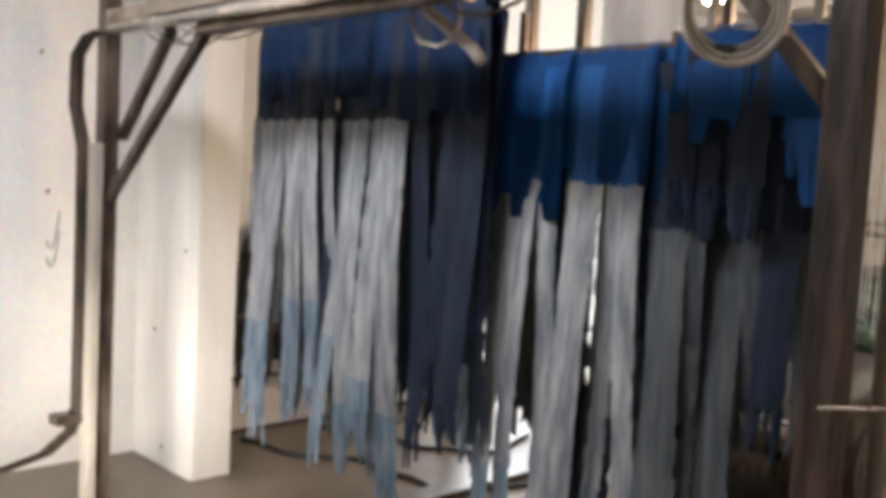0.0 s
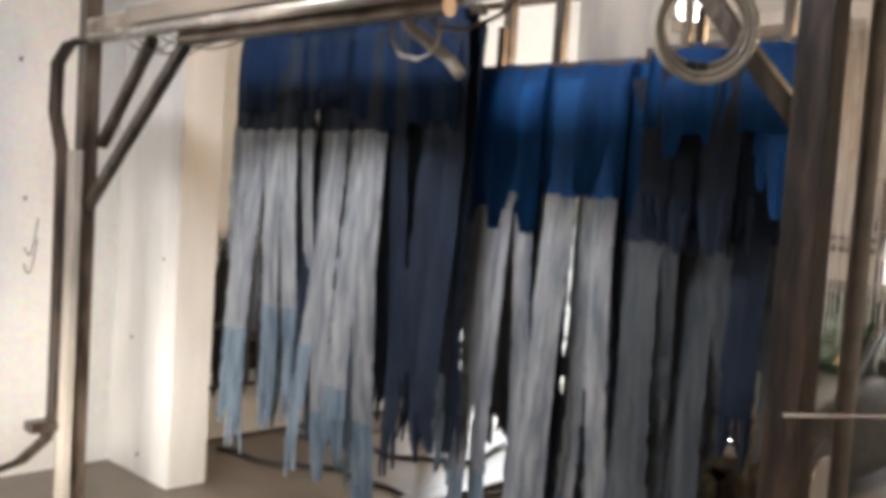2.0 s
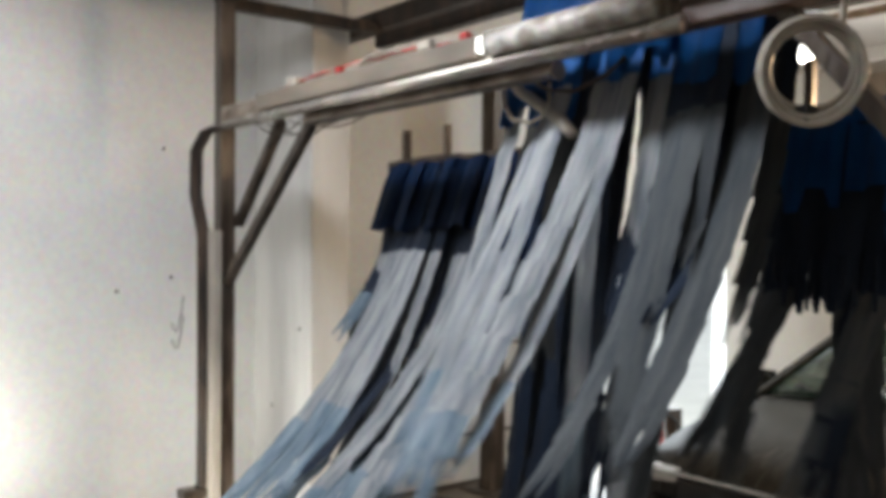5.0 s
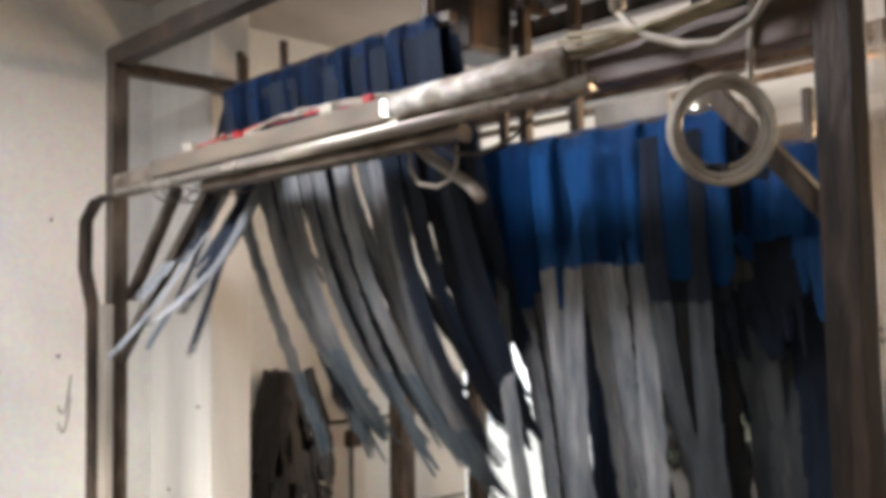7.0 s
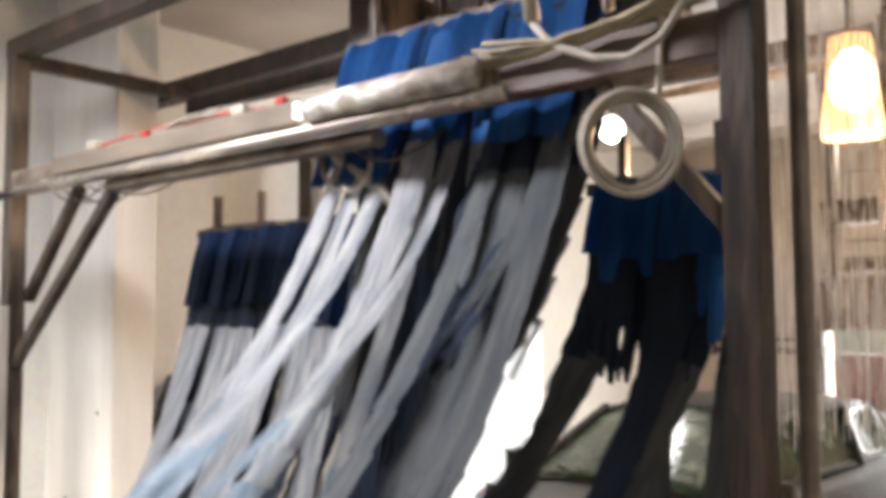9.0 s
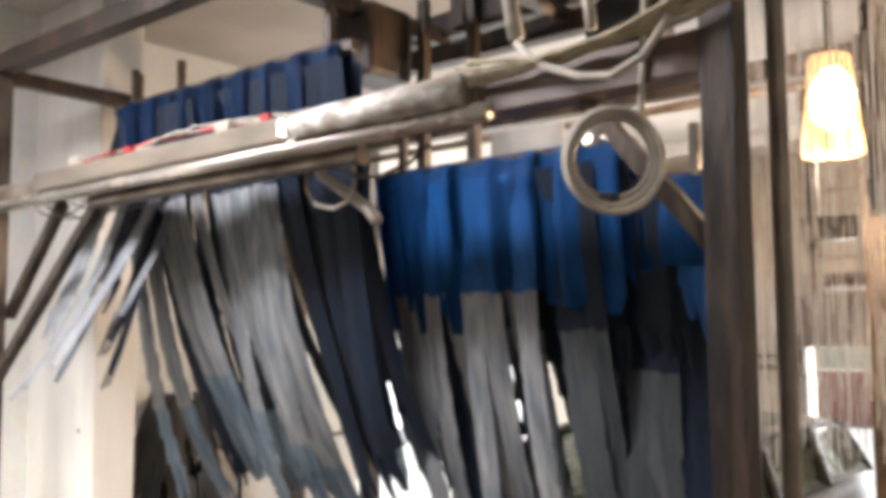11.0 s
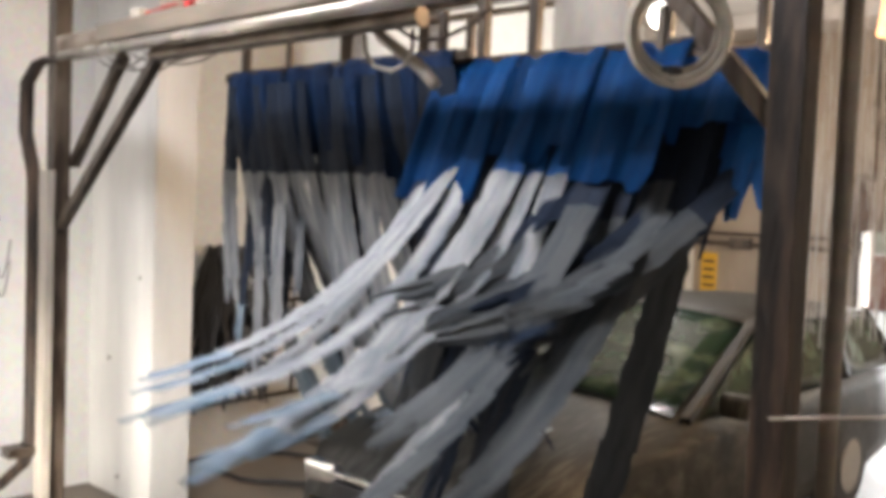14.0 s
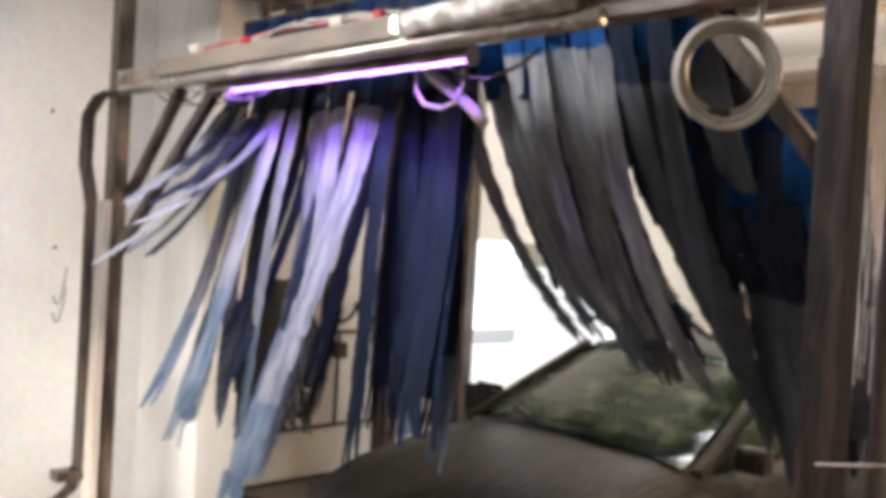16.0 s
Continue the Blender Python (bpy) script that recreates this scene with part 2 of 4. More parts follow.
# ---- the large structure ----
WALL_X, END_Y, TOP, FLOOR = -6.4, 12.0, 4.3, -0.15
structure("ground", box((-60, -60, -0.6), (60, 60, -0.27)), M_GROUND, "pale concrete yard outside the wash hall", "ground")
structure("floor", box((WALL_X, -5, -0.268), (1.6, END_Y + 0.2, FLOOR)), M_FLOOR, "wet brown concrete floor of the wash tunnel", "floor")
structure("trim", box((-4.45, -5, FLOOR), (-4.25, END_Y, FLOOR + 0.06), 0.01), M_STEEL, "low steel guide rail along the wheel track", "guide rail")
DOOR_0, DOOR_1, DOOR_Z = 6.35, 9.1, 1.95
bm = bmesh.new()
for lo, hi in (((-6.6, -5, -0.26), (WALL_X, DOOR_0, TOP)), ((-6.6, DOOR_1, -0.26), (WALL_X, END_Y, TOP)), ((-6.6, DOOR_0, DOOR_Z), (WALL_X, DOOR_1, TOP))):
    add_box(bm, lo, hi)
structure("wall_west", bm, M_WALL, "white painted side wall with a wide open doorway", "wall")
bm = bmesh.new()
for lo, hi in (((-6.6, END_Y, -0.26), (-4.1, END_Y + 0.25, TOP)), ((-1.7, END_Y, -0.26), (1.8, END_Y + 0.25, TOP)), ((-4.1, END_Y, 1.85), (-1.7, END_Y + 0.25, TOP))):
    add_box(bm, lo, hi)
structure("wall_north", bm, M_TAN, "stained beige end wall with the entrance opening", "wall")
structure("wall_east", box((1.6, -5, -0.26), (1.8, END_Y, TOP)), M_WALL, "white painted side wall", "wall")
structure("wall_south", box((-6.6, -5.2, -0.26), (1.8, -5, TOP)), M_WALL, "white painted back wall", "wall")
bm = box((-6.6, -5.2, TOP), (1.8, END_Y + 0.25, TOP + 0.15))
for k in range(7):
    add_box(bm, (-6.4, -4 + k * 2.4, TOP - 0.16), (1.6, -3.86 + k * 2.4, TOP))
structure("ceiling", bm, M_CEIL, "stained grey boarded ceiling with joists", "ceiling")
structure("pier", box((WALL_X, 3.16, FLOOR), (-5.54, 3.46, TOP), 0.012), M_PIER, "white panelled pier against the side wall", "pier")
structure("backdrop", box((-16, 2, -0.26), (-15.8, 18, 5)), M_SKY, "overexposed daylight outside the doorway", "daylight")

# ---- the arch that carries the curtains ----
arch = thing("wash_arch", "brown steel wash arch with a galvanised top beam, wet and stained", "wash arch")
LX, RX, FY, BY, BZ, TZ = -5.42, -1.04, 2.46, 3.66, 2.7, 3.62
for x in (LX, RX):
    for y in (FY,):
        part("post", bar((x, y, FLOOR), (x, y, TZ), 0.1, 0.1), M_POST if x == RX else M_STEEL, arch)
part("post_sleeve", bar((LX + 0.03, FY - 0.08, FLOOR), (LX + 0.03, FY - 0.08, 2.08), 0.11, 0.05), M_PAINTED, arch, "cream painted post sleeve")
for y in (FY, BY):
    part("top_rail", bar((LX - 0.05 if y == FY else WALL_X, y, TZ - 0.04), (RX + 0.05, y, TZ - 0.04), 0.11 if y == FY else 0.13, 0.11 if y == FY else 0.13), M_POST, arch)
for x in (LX, -3.05, RX):
    part("cross_rail", bar((x, FY, TZ - 0.1), (x, BY, TZ - 0.1), 0.08, 0.08), M_POST, arch)
part("drive_rail", bar((LX + 0.2, BY - 0.16, TZ - 0.24), (RX - 0.1, BY - 0.16, TZ - 0.24), 0.08, 0.1), M_POST, arch, "dark greasy drive rail")
part("front_beam", box((LX + 0.05, FY - 0.05, BZ + 0.02), (-1.842, FY + 0.05, BZ + 0.15), 0.008), M_GALV, arch, "stained galvanised front beam")
part("beam_end", box((-1.84, FY - 0.05, BZ + 0.02), (RX - 0.05, FY + 0.05, BZ + 0.15), 0.008), M_LINTEL, arch, "dark brown end of the front beam")
part("side_pipe", tube([(-0.93, 2.56, FLOOR), (-0.93, 2.56, TZ)], 0.026, 10), M_TRAY, arch, "tan stained upright pipe", True)
part("spray_pipe", tube([(LX + 0.2, FY - 0.085, BZ + 0.02), (-1.8, FY - 0.085, BZ + 0.02)], 0.03, 12), M_PIPE, arch, "shiny spray pipe", True)
for a, b2, y in (((LX + 0.05, 1.75), (-4.25, BZ + 0.02), FY), ((LX + 0.05, 2.12), (-4.8, BZ + 0.02), FY + 0.07), ((RX - 0.05, 2.24), (-1.5, BZ + 0.02), FY + 0.03)):
    part("brace", bar((a[0], y, a[1]), (b2[0], y, b2[1]), 0.055, 0.055), M_STEEL, arch)
for x in (LX, RX):
    for y in (FY,):
        part("foot_plate", box((x - 0.14, y - 0.14, FLOOR), (x + 0.14, y + 0.14, FLOOR + 0.015), 0.004), M_STEEL, arch)
part("nozzle_rod", tube([(RX + 0.03, 2.36, 1.46), (-0.55, 2.3, 1.56)], 0.004, 6), M_GALV, arch, "thin nozzle rod")


# ---- the moving curtains ----
# turns of the two drives, by time; a whole turn is the top of the stroke
TURNS_A = [(0, -0.28), (2.3, -0.28), (3.15, 0.0), (7.2, 1.0), (11.3, 2.0), (15.4, 3.0), (16.0, 3.15)]
TURNS_B = [(0, -0.5), (2.5, -0.5), (4.35, 0.0), (8.4, 1.0), (12.4, 2.0), (16.4, 3.0)]


def lift(t, turns):
    for (t0, a0), (t1, a1) in zip(turns, turns[1:]):
        if t <= t1:
            return math.cos(2 * math.pi * (a0 + (a1 - a0) * (t - t0) / (t1 - t0)))
    return math.cos(2 * math.pi * turns[-1][1])


LEAN_A = [(0, 0), (2.4, 0), (3.0, 6), (3.5, 14), (3.8, 4), (4.2, -16), (4.6, -34), (5.0, -42), (5.5, -15), (5.9, 15), (6.3, 34), (6.8, 30), (7.0, 26), (7.3, 8), (7.6, -2), (8.0, -28),
          (8.5, -50), (9.0, -26), (9.4, 4), (9.7, 22), (10.1, 36), (10.5, 32), (11.0, 20), (11.4, 2), (12.0, -24), (12.5, -48), (13.0, -38), (13.4, -4), (13.7, 20), (14.1, 36), (14.4, 34), (15.0, 26), (15.6, 0), (16.0, -20)]
LEAN_R = [(0, 0), (2.6, 0), (3.4, -8), (3.9, -24), (4.5, -10), (5.2, 10), (6.2, 8), (6.6, -14), (7.0, -33), (7.5, -39), (8.0, -24), (8.5, -17), (9.0, 0), (10.2, 8), (10.7, -14), (11.2, -35), (11.7, -41), (12.2, -27),
          (12.7, -20), (13.2, 0), (14.4, 4), (14.8, -17), (15.2, -33), (15.6, -39), (16.0, -41)]
LEAN_B = [(0, 0), (2.6, 0), (3.2, 8), (3.5, 16), (4.0, 24), (4.2, 26), (4.6, 12), (5.0, -30), (5.5, -52), (5.9, -30), (6.3, 0), (6.8, 8), (7.0, 18), (7.3, 40), (7.6, 50), (8.0, 42),
          (8.5, 4), (9.0, -36), (9.2, -44), (9.7, -54), (10.2, -36), (10.6, 0), (11.2, 34), (11.5, 48), (12.0, 40), (12.5, 4), (12.9, -16), (13.2, -42), (13.5, -58), (14.0, -50), (14.2, -28), (14.5, -13), (14.75, -2),
          (15.2, 10), (15.5, 26), (15.8, 36), (16.0, 38)]


def lean_at(table, t):
    if t <= table[0][0]:
        return table[0][1]
    for (t0, a0), (t1, a1) in zip(table, table[1:]):
        if t <= t1:
            s = (t - t0) / (t1 - t0)
            s = s * s * (3 - 2 * s)
            return a0 + (a1 - a0) * s
    return table[-1][1]


CAR_SPEED, CAR_NOSE_AT_14, CAR_X = 0.18, 3.2, -3.32


def car_nose(t):
    return CAR_NOSE_AT_14 + CAR_SPEED * (14 - t)


def car_top(x, y, t):
    """Height of the car's skin at a place."""
    d = y - car_nose(t)
    if abs(x - CAR_X) > 0.88 or d < 0:
        return FLOOR
    if d < 1.45:
        return FLOOR + 0.74 + 0.27 * math.sqrt(d / 1.45)
    if d < 2.4:
        return FLOOR + 1.02 + (d - 1.45) / 0.95 * 0.45
    return FLOOR + 1.5


def strip_mesh(seed, w, length, mat, ragged=False):
    """One piece of a felt strip, hanging from its origin down -z, with uneven edges; its ends meet the next piece."""
    rnd = random.Random(seed)
    bm = bmesh.new()
    n, th = 4, 0.01
    # a torn end hangs in two or three tongues of its own length
    cuts = [-0.5, 0.5]
    if ragged:
        cuts = [-0.5, rnd.uniform(-0.2, 0.2), 0.5] if rnd.random() < 0.5 else [-0.5, rnd.uniform(-0.25, -0.1), rnd.uniform(0.08, 0.25), 0.5]
    for c0, c1 in zip(cuts, cuts[1:]):
        reach = length * rnd.uniform(0.7, 1.5) if ragged else length
        lean = rnd.uniform(-0.25, 0.25) * w if ragged else 0
        rows = []
        for i in range(n + 1):
            s = i / n
            z = 0.006 - s * (reach + 0.012)
            e = 0 if i in (0, n) else w * 0.05
            l, r = c0 * w + rnd.uniform(-e, e), c1 * w + rnd.uniform(-e, e)
            if ragged:
                mid, half = (l + r) / 2 + lean * s * s, (r - l) / 2 * (1 - 0.6 * s * s)
                l, r = mid - half, mid + half
            c = (l + r) / 2
            rows.append([bm.verts.new(p) for p in ((l, 0, z), (c, -th, z), (r, 0, z), (c, th * 0.4, z))])
        for a, b in zip(rows, rows[1:]):
            for k in range(4):
                bm.faces.new((a[k], b[k], b[(k + 1) % 4], a[(k + 1) % 4]))
        if ragged:
            bm.faces.new(rows[-1])
    bmesh.ops.recalc_face_normals(bm, faces=bm.faces)
    return mesh_of("cloth_piece", bm, mat)


SEG = 0.16
PIECES = {}
for key, mt in (("grey", M_GREY), ("tip", M_TIP), ("dark", M_DARKGREY), ("blue", M_BLUE), ("navy", M_NAVY)):
    for i, w in enumerate((0.118, 0.13, 0.146, 0.108)):
        PIECES[key, i] = [strip_mesh(10 + 20 * i + v, w, SEG, mt) for v in range(5)]
        PIECES[key, i, "end"] = [strip_mesh(130 + 20 * i + v, w, SEG, mt, True) for v in range(4)]
MOVES = []


def strips_on(c, out, x0, x1, dy, plan, count, rnd, calm=None):
    for i in range(count):
        s = (i + 0.5) / count
        length, cuff, top, low, tip = plan(s, rnd)
        x = x0 + (x1 - x0) * s + rnd.uniform(-0.02, 0.02)
        n = max(3, round(length / SEG))
        kind = rnd.randrange(4)
        objs, mark = [], rnd.random()
        for k in range(n):
            key = top if (k + 0.5) * SEG < cuff else (low if k < n - tip else "tip")
            ob = new("cloth_strip", PIECES[key, kind, "end"][i % 4] if k == n - 1 else PIECES[key, kind][(i + 2 * k) % 5])
            ob.parent, ob.color = c, (mark, k / 32, 0, 1)
            objs.append(ob)
        out.append((x, objs, rnd.uniform(-0.1, 0.14), rnd.uniform(0.82, 1.14), rnd.uniform(-16, 16), dy + rnd.uniform(-0.03, 0.03), rnd.uniform(-4, 4), rnd.uniform(-5, 5), rnd.uniform(0, 6.28), calm(s, low) if calm else 1.0))


def curtain(label, x0, x1, y0, z0, du, dz, peak, table, delay, layers, seed, gain=1.0, across=0.0):
    """A swinging row of hanging felt strips on a carrier; a layer is its offset, plan and count of strips.
    across: how far a backward swing also carries the strips along the carrier."""
    rnd = random.Random(seed)
    c = thing("cloth_curtain", label, "wash curtain", group="curtains in the wash arch")
    part("carrier_bar", bar((x0 - 0.04, 0, 0.03), (x1 + 0.04, 0, 0.03), 0.05, 0.05), M_STEEL, c, "wet steel carrier bar")
    for x in (x0 + 0.12, x1 - 0.12):
        part("hanger", bar((x, 0, 0.03), (x, 0.0, 0.24), 0.035, 0.035), M_STEEL, c)
    strips, cuffs = [], []
    for dy, plan, count, calm in layers:
        strips_on(c, strips, x0, x1, dy, plan, count, rnd, calm)
    MOVES.append((c, strips, cuffs, y0, z0, du, dz, peak, table, delay, gain, across))
    return c


def flap(c, x0, x1, drop, mat, seed, label=""):
    """A wide felt cuff over the carrier bar, cut into tongues along its lower edge."""
    rnd = random.Random(seed)
    bm = bmesh.new()
    n = max(5, int((x1 - x0) / 0.03))
    prof = [(0.045, -0.22), (0.052, -0.06), (0.036, 0.03), (0.0, 0.066), (-0.036, 0.03), (-0.055, -0.08), (-0.06, -drop * 0.55), (-0.062, -drop)]
    grid = []
    cut = 0.0
    for i in range(n + 1):
        x = x0 + (x1 - x0) * i / n
        if i % 3 == 0:
            cut = rnd.uniform(-0.07, 0.05)
        wave = 0.012 * math.sin(i * 0.9 + seed) + 0.006 * math.sin(i * 2.3)
        row = []
        for j, (y, z) in enumerate(prof):
            f = j / (len(prof) - 1)
            row.append(bm.verts.new((x, y - wave * f, z + (cut if j == len(prof) - 1 else 0))))
        grid.append(row)
    for a, b in zip(grid, grid[1:]):
        for j in range(len(prof) - 1):
            bm.faces.new((a[j], a[j + 1], b[j + 1], b[j]))
    bmesh.ops.solidify(bm, geom=bm.faces[:], thickness=0.008)
    ob = part("felt_cuff", bm, mat, c, label, True)
    ob.color = (rnd.random(), 0, 0, 1)
    next(mv for mv in MOVES if mv[0] is c)[2].append(ob)
    return ob


def plan_a(s, rnd):
    if s > 0.74:
        return 1.95 + rnd.uniform(-0.15, 0.15), 0.7, "navy", "navy", 0
    return 2.25 + rnd.uniform(-0.25, 0.1), 0.4 + 0.1 * rnd.random(), "navy", "grey", rnd.choice((2, 3, 4))


def plan_a_back(s, rnd):
    return (1.0 if s < 0.12 else (2.0 if s < 0.72 else 1.9)) + rnd.uniform(-0.3, 0.15), 0.8, "navy", "navy", rnd.choice((0, 0, 1, 3))


def plan_b(s, rnd):
    # end strips: their darker felt also carries the shade at this side
    if s > 0.7:
        return 2.2 + rnd.uniform(-0.25, 0.12), rnd.choice((0.48, 0.62)), "navy", "dark", 0
    return 2.15 + rnd.uniform(-0.1, 0.12), 0.5, "blue", "grey", rnd.choice((1, 2, 2))


def plan_b_back(s, rnd):
    return (1.9 if s < 0.55 else 1.4) + rnd.uniform(-0.4, 0.2), 0.7, "navy", rnd.choice(("navy", "navy", "dark")), 0


def plan_rear(s, rnd):
    return 1.3 + rnd.uniform(-0.35, 0.4), 0.45, "navy", rnd.choice(("navy", "navy", "grey")), rnd.choice((0, 0, 1))


def plan_end(s, rnd):
    if s > 0.75:
        return 0.6 + rnd.uniform(-0.08, 0.15), 0.5, "blue", "navy", 0
    return 0.66 + rnd.uniform(-0.1, 0.12), 0.5, "navy", "navy", 0


def plan_end_back(s, rnd):
    return 1.6 + rnd.uniform(-0.25, 0.15), 0.7, "navy", rnd.choice(("navy", "dark", "dark")), 0


ca = curtain("navy-cuffed felt curtain with pale grey strips", -4.62, -2.84, 2.98, 2.84, 0.24, 0.41, TURNS_A, LEAN_A, 0, ((-0.03, plan_a, 15, lambda s, low: 0.3 if s > 0.74 else 1.0), (0.08, plan_a_back, 18, lambda s, low: 0.25 if s > 0.72 else 0.9)), 3)
flap(ca, -4.62, -4.1, 0.36, M_DEEP, 4)
flap(ca, -4.09, -3.62, 0.42, M_DEEP, 5)
flap(ca, -3.61, -2.86, 0.48, M_DEEP, 6)
cb = curtain("bright blue felt curtain with long grey strips", -2.97, -1.72, 2.98, 2.92, 0.24, 0.41, TURNS_B, LEAN_B, 0, ((-0.03, plan_b, 12, lambda s, low: 1.0 if low == "grey" else 0.95), (0.1, plan_b_back, 17, lambda s, low: 0.35 if s < 0.55 else 0.85)), 7, 1.15)
flap(cb, -2.98, -2.53, 0.62, M_BLUE, 8)
flap(cb, -2.52, -2.1, 0.44, M_BLUE, 9)
flap(cb, -2.09, -1.72, 0.56, M_BLUE, 10)
ra = curtain("loose navy and pale felt strips at the end of the row", -4.74, -4.1, 3.08, 2.86, 0.24, 0.41, TURNS_A, LEAN_R, 0, ((0, plan_rear, 9, None),), 11)
flap(ra, -4.74, -4.1, 0.26, M_NAVY, 12)
ce = curtain("short blue felt curtain at the end of the arch", -1.98, -1.34, 3.2, 2.5, -0.05, -0.04, TURNS_B, LEAN_B, 0.1, ((-0.02, plan_end, 7, lambda s, low: 0.2), (0.1, plan_end_back, 7, lambda s, low: 0.15 if 0.3 < s < 0.5 else 1.0)), 14, 1.0, 0.9)
flap(ce, -1.98, -1.68, 0.3, M_BLUE, 15)
flap(ce, -1.67, -1.34, 0.26, M_BLUE, 16)

# ---- the car ----


def build_car():
    c = thing("car", "dark green estate car with wet green-tinted glass, rolling through", "car")
    W = 0.9
    # side profile stations: distance behind the nose, sill, shoulder height, half width
    st = [(0.0, 0.34, 0.56, 0.58), (0.06, 0.26, 0.68, 0.72), (0.22, 0.22, 0.79, 0.83), (0.6, 0.22, 0.89, 0.89), (1.1, 0.22, 0.97, 0.9), (1.5, 0.22, 1.01, 0.9), (2.0, 0.2, 0.99, 0.91), (3.2, 0.2, 0.99, 0.91), (4.4, 0.22, 1.0, 0.9), (5.0, 0.26, 0.98, 0.85), (5.12, 0.34, 0.88, 0.78)]
    bm = bmesh.new()
    rings = []
    for d, lo, hi, hw in st:
        sec = [(-hw * 0.93, lo), (-hw, lo + 0.18), (-hw, hi - 0.16), (-hw * 0.94, hi - 0.05), (-hw * 0.62, hi), (0, hi + 0.025), (hw * 0.62, hi), (hw * 0.94, hi - 0.05), (hw, hi - 0.16), (hw, lo + 0.18), (hw * 0.93, lo)]
        rings.append([bm.verts.new((x, d, z)) for x, z in sec])
    for a, b in zip(rings, rings[1:]):
        for k in range(len(a)):
            bm.faces.new((a[k], a[(k + 1) % len(a)], b[(k + 1) % len(a)], b[k]))
    bm.faces.new(rings[0][::-1])
    bm.faces.new(rings[-1])
    bmesh.ops.recalc_face_normals(bm, faces=bm.faces)
    part("body", bm, M_PAINT, c, "dark green painted body", True)
    # roof shell
    bm = bmesh.new()
    rows = []
    for d, z, hw in ((2.5, 1.42, 0.66), (2.68, 1.46, 0.69), (3.1, 1.48, 0.71), (4.1, 1.46, 0.69), (4.6, 1.41, 0.65)):
        rows.append([bm.verts.new((x * hw, d, z + dz)) for x, dz in ((-1.06, -0.05), (-0.94, 0.0), (-0.5, 0.025), (0, 0.03), (0.5, 0.025), (0.94, 0.0), (1.06, -0.05))])
    for a, b in zip(rows, rows[1:]):
        for k in range(6):
            bm.faces.new((a[k], a[k + 1], b[k + 1], b[k]))
    bmesh.ops.recalc_face_normals(bm, faces=bm.faces)
    bmesh.ops.solidify(bm, geom=bm.faces[:], thickness=0.03)
    part("roof", bm, M_PAINT, c, "", True)

    def sheet(pts, n, th):
        """A bowed pane between four corners (a, b lower; c, d upper)."""
        b2 = bmesh.new()
        a, b_, c_, d_ = [Vector(p) for p in pts]
        g = []
        nor = (b_ - a).cross(d_ - a).normalized()
        for i in range(n + 1):
            u = i / n
            g.append([b2.verts.new(a.lerp(b_, u).lerp(d_.lerp(c_, u), j / n) + nor * (0.07 * 4 * u * (1 - u) * th)) for j in range(n + 1)])
        for i in range(n):
            for j in range(n):
                b2.faces.new((g[i][j], g[i + 1][j], g[i + 1][j + 1], g[i][j + 1]))
        bmesh.ops.solidify(b2, geom=b2.faces[:], thickness=0.008)
        return b2

    part("windscreen", sheet(((-0.76, 1.46, 0.99), (0.76, 1.46, 0.99), (0.66, 2.52, 1.43), (-0.66, 2.52, 1.43)), 8, 1), M_CARGLASS, c, "wet green windscreen", True)
    part("rear_window", sheet(((0.74, 4.95, 0.96), (-0.74, 4.95, 0.96), (-0.62, 4.58, 1.4), (0.62, 4.58, 1.4)), 6, 1), M_CARGLASS, c, "", True)
    for s in (-1, 1):
        for y0, y1, y2, y3 in ((1.6, 2.72, 2.7, 2.56), (2.8, 3.75, 3.72, 2.77), (3.83, 4.85, 4.52, 3.8)):
            part("side_window", sheet(((s * 0.86, y0, 0.98), (s * 0.86, y1, 0.98), (s * 0.72, y2, 1.41), (s * 0.72, y3, 1.41)), 4, 0.2 * -s), M_CARGLASS, c, "", True)
        for a, b in (((s * 0.83, 1.48, 0.98), (s * 0.7, 2.54, 1.44)), ((s * 0.87, 2.76, 0.97), (s * 0.73, 2.73, 1.43)), ((s * 0.87, 3.79, 0.97), (s * 0.73, 3.76, 1.43)), ((s * 0.84, 4.92, 0.97), (s * 0.68, 4.59, 1.41))):
            part("pillar", bar(a, b, 0.06, 0.05, 0.01), M_PAINT, c)
        m = part("door_mirror", box((s * 0.9, 1.72, 0.98), (s * 1.08, 1.84, 1.12), 0.03), M_PAINT, c)
        part("headlight", box((s * 0.56 - 0.14, 0.03, 0.58), (s * 0.56 + 0.14, 0.14, 0.7), 0.03), M_CHROME, c, "clear headlight")
        for y in (0.88, 3.85):
            wheel = part("wheel", tube([(s * 0.72, y, 0.32), (s * 0.91, y, 0.32)], 0.32, 24), M_BLACK, c, "black tyre")
            part("rim", tube([(s * 0.9, y, 0.32), (s * 0.92, y, 0.32)], 0.2, 16), M_CHROME, wheel, "bright wheel rim")
        part("wiper", bar((s * 0.1, 1.44, 1.03), (s * 0.1 - 0.45, 1.6, 1.1), 0.016, 0.016, 0.002), M_BLACK, c)
    part("grille", box((-0.4, -0.015, 0.5), (0.4, 0.06, 0.64), 0.01), M_BLACK, c, "black radiator grille")
    part("chrome_strip", box((-0.46, 0.0, 0.66), (0.46, 0.06, 0.685), 0.004), M_CHROME, c, "chrome trim strip")
    part("bumper", box((-0.6, -0.05, 0.28), (0.6, 0.12, 0.46), 0.04), M_PAINT, c)
    return c


car = build_car()

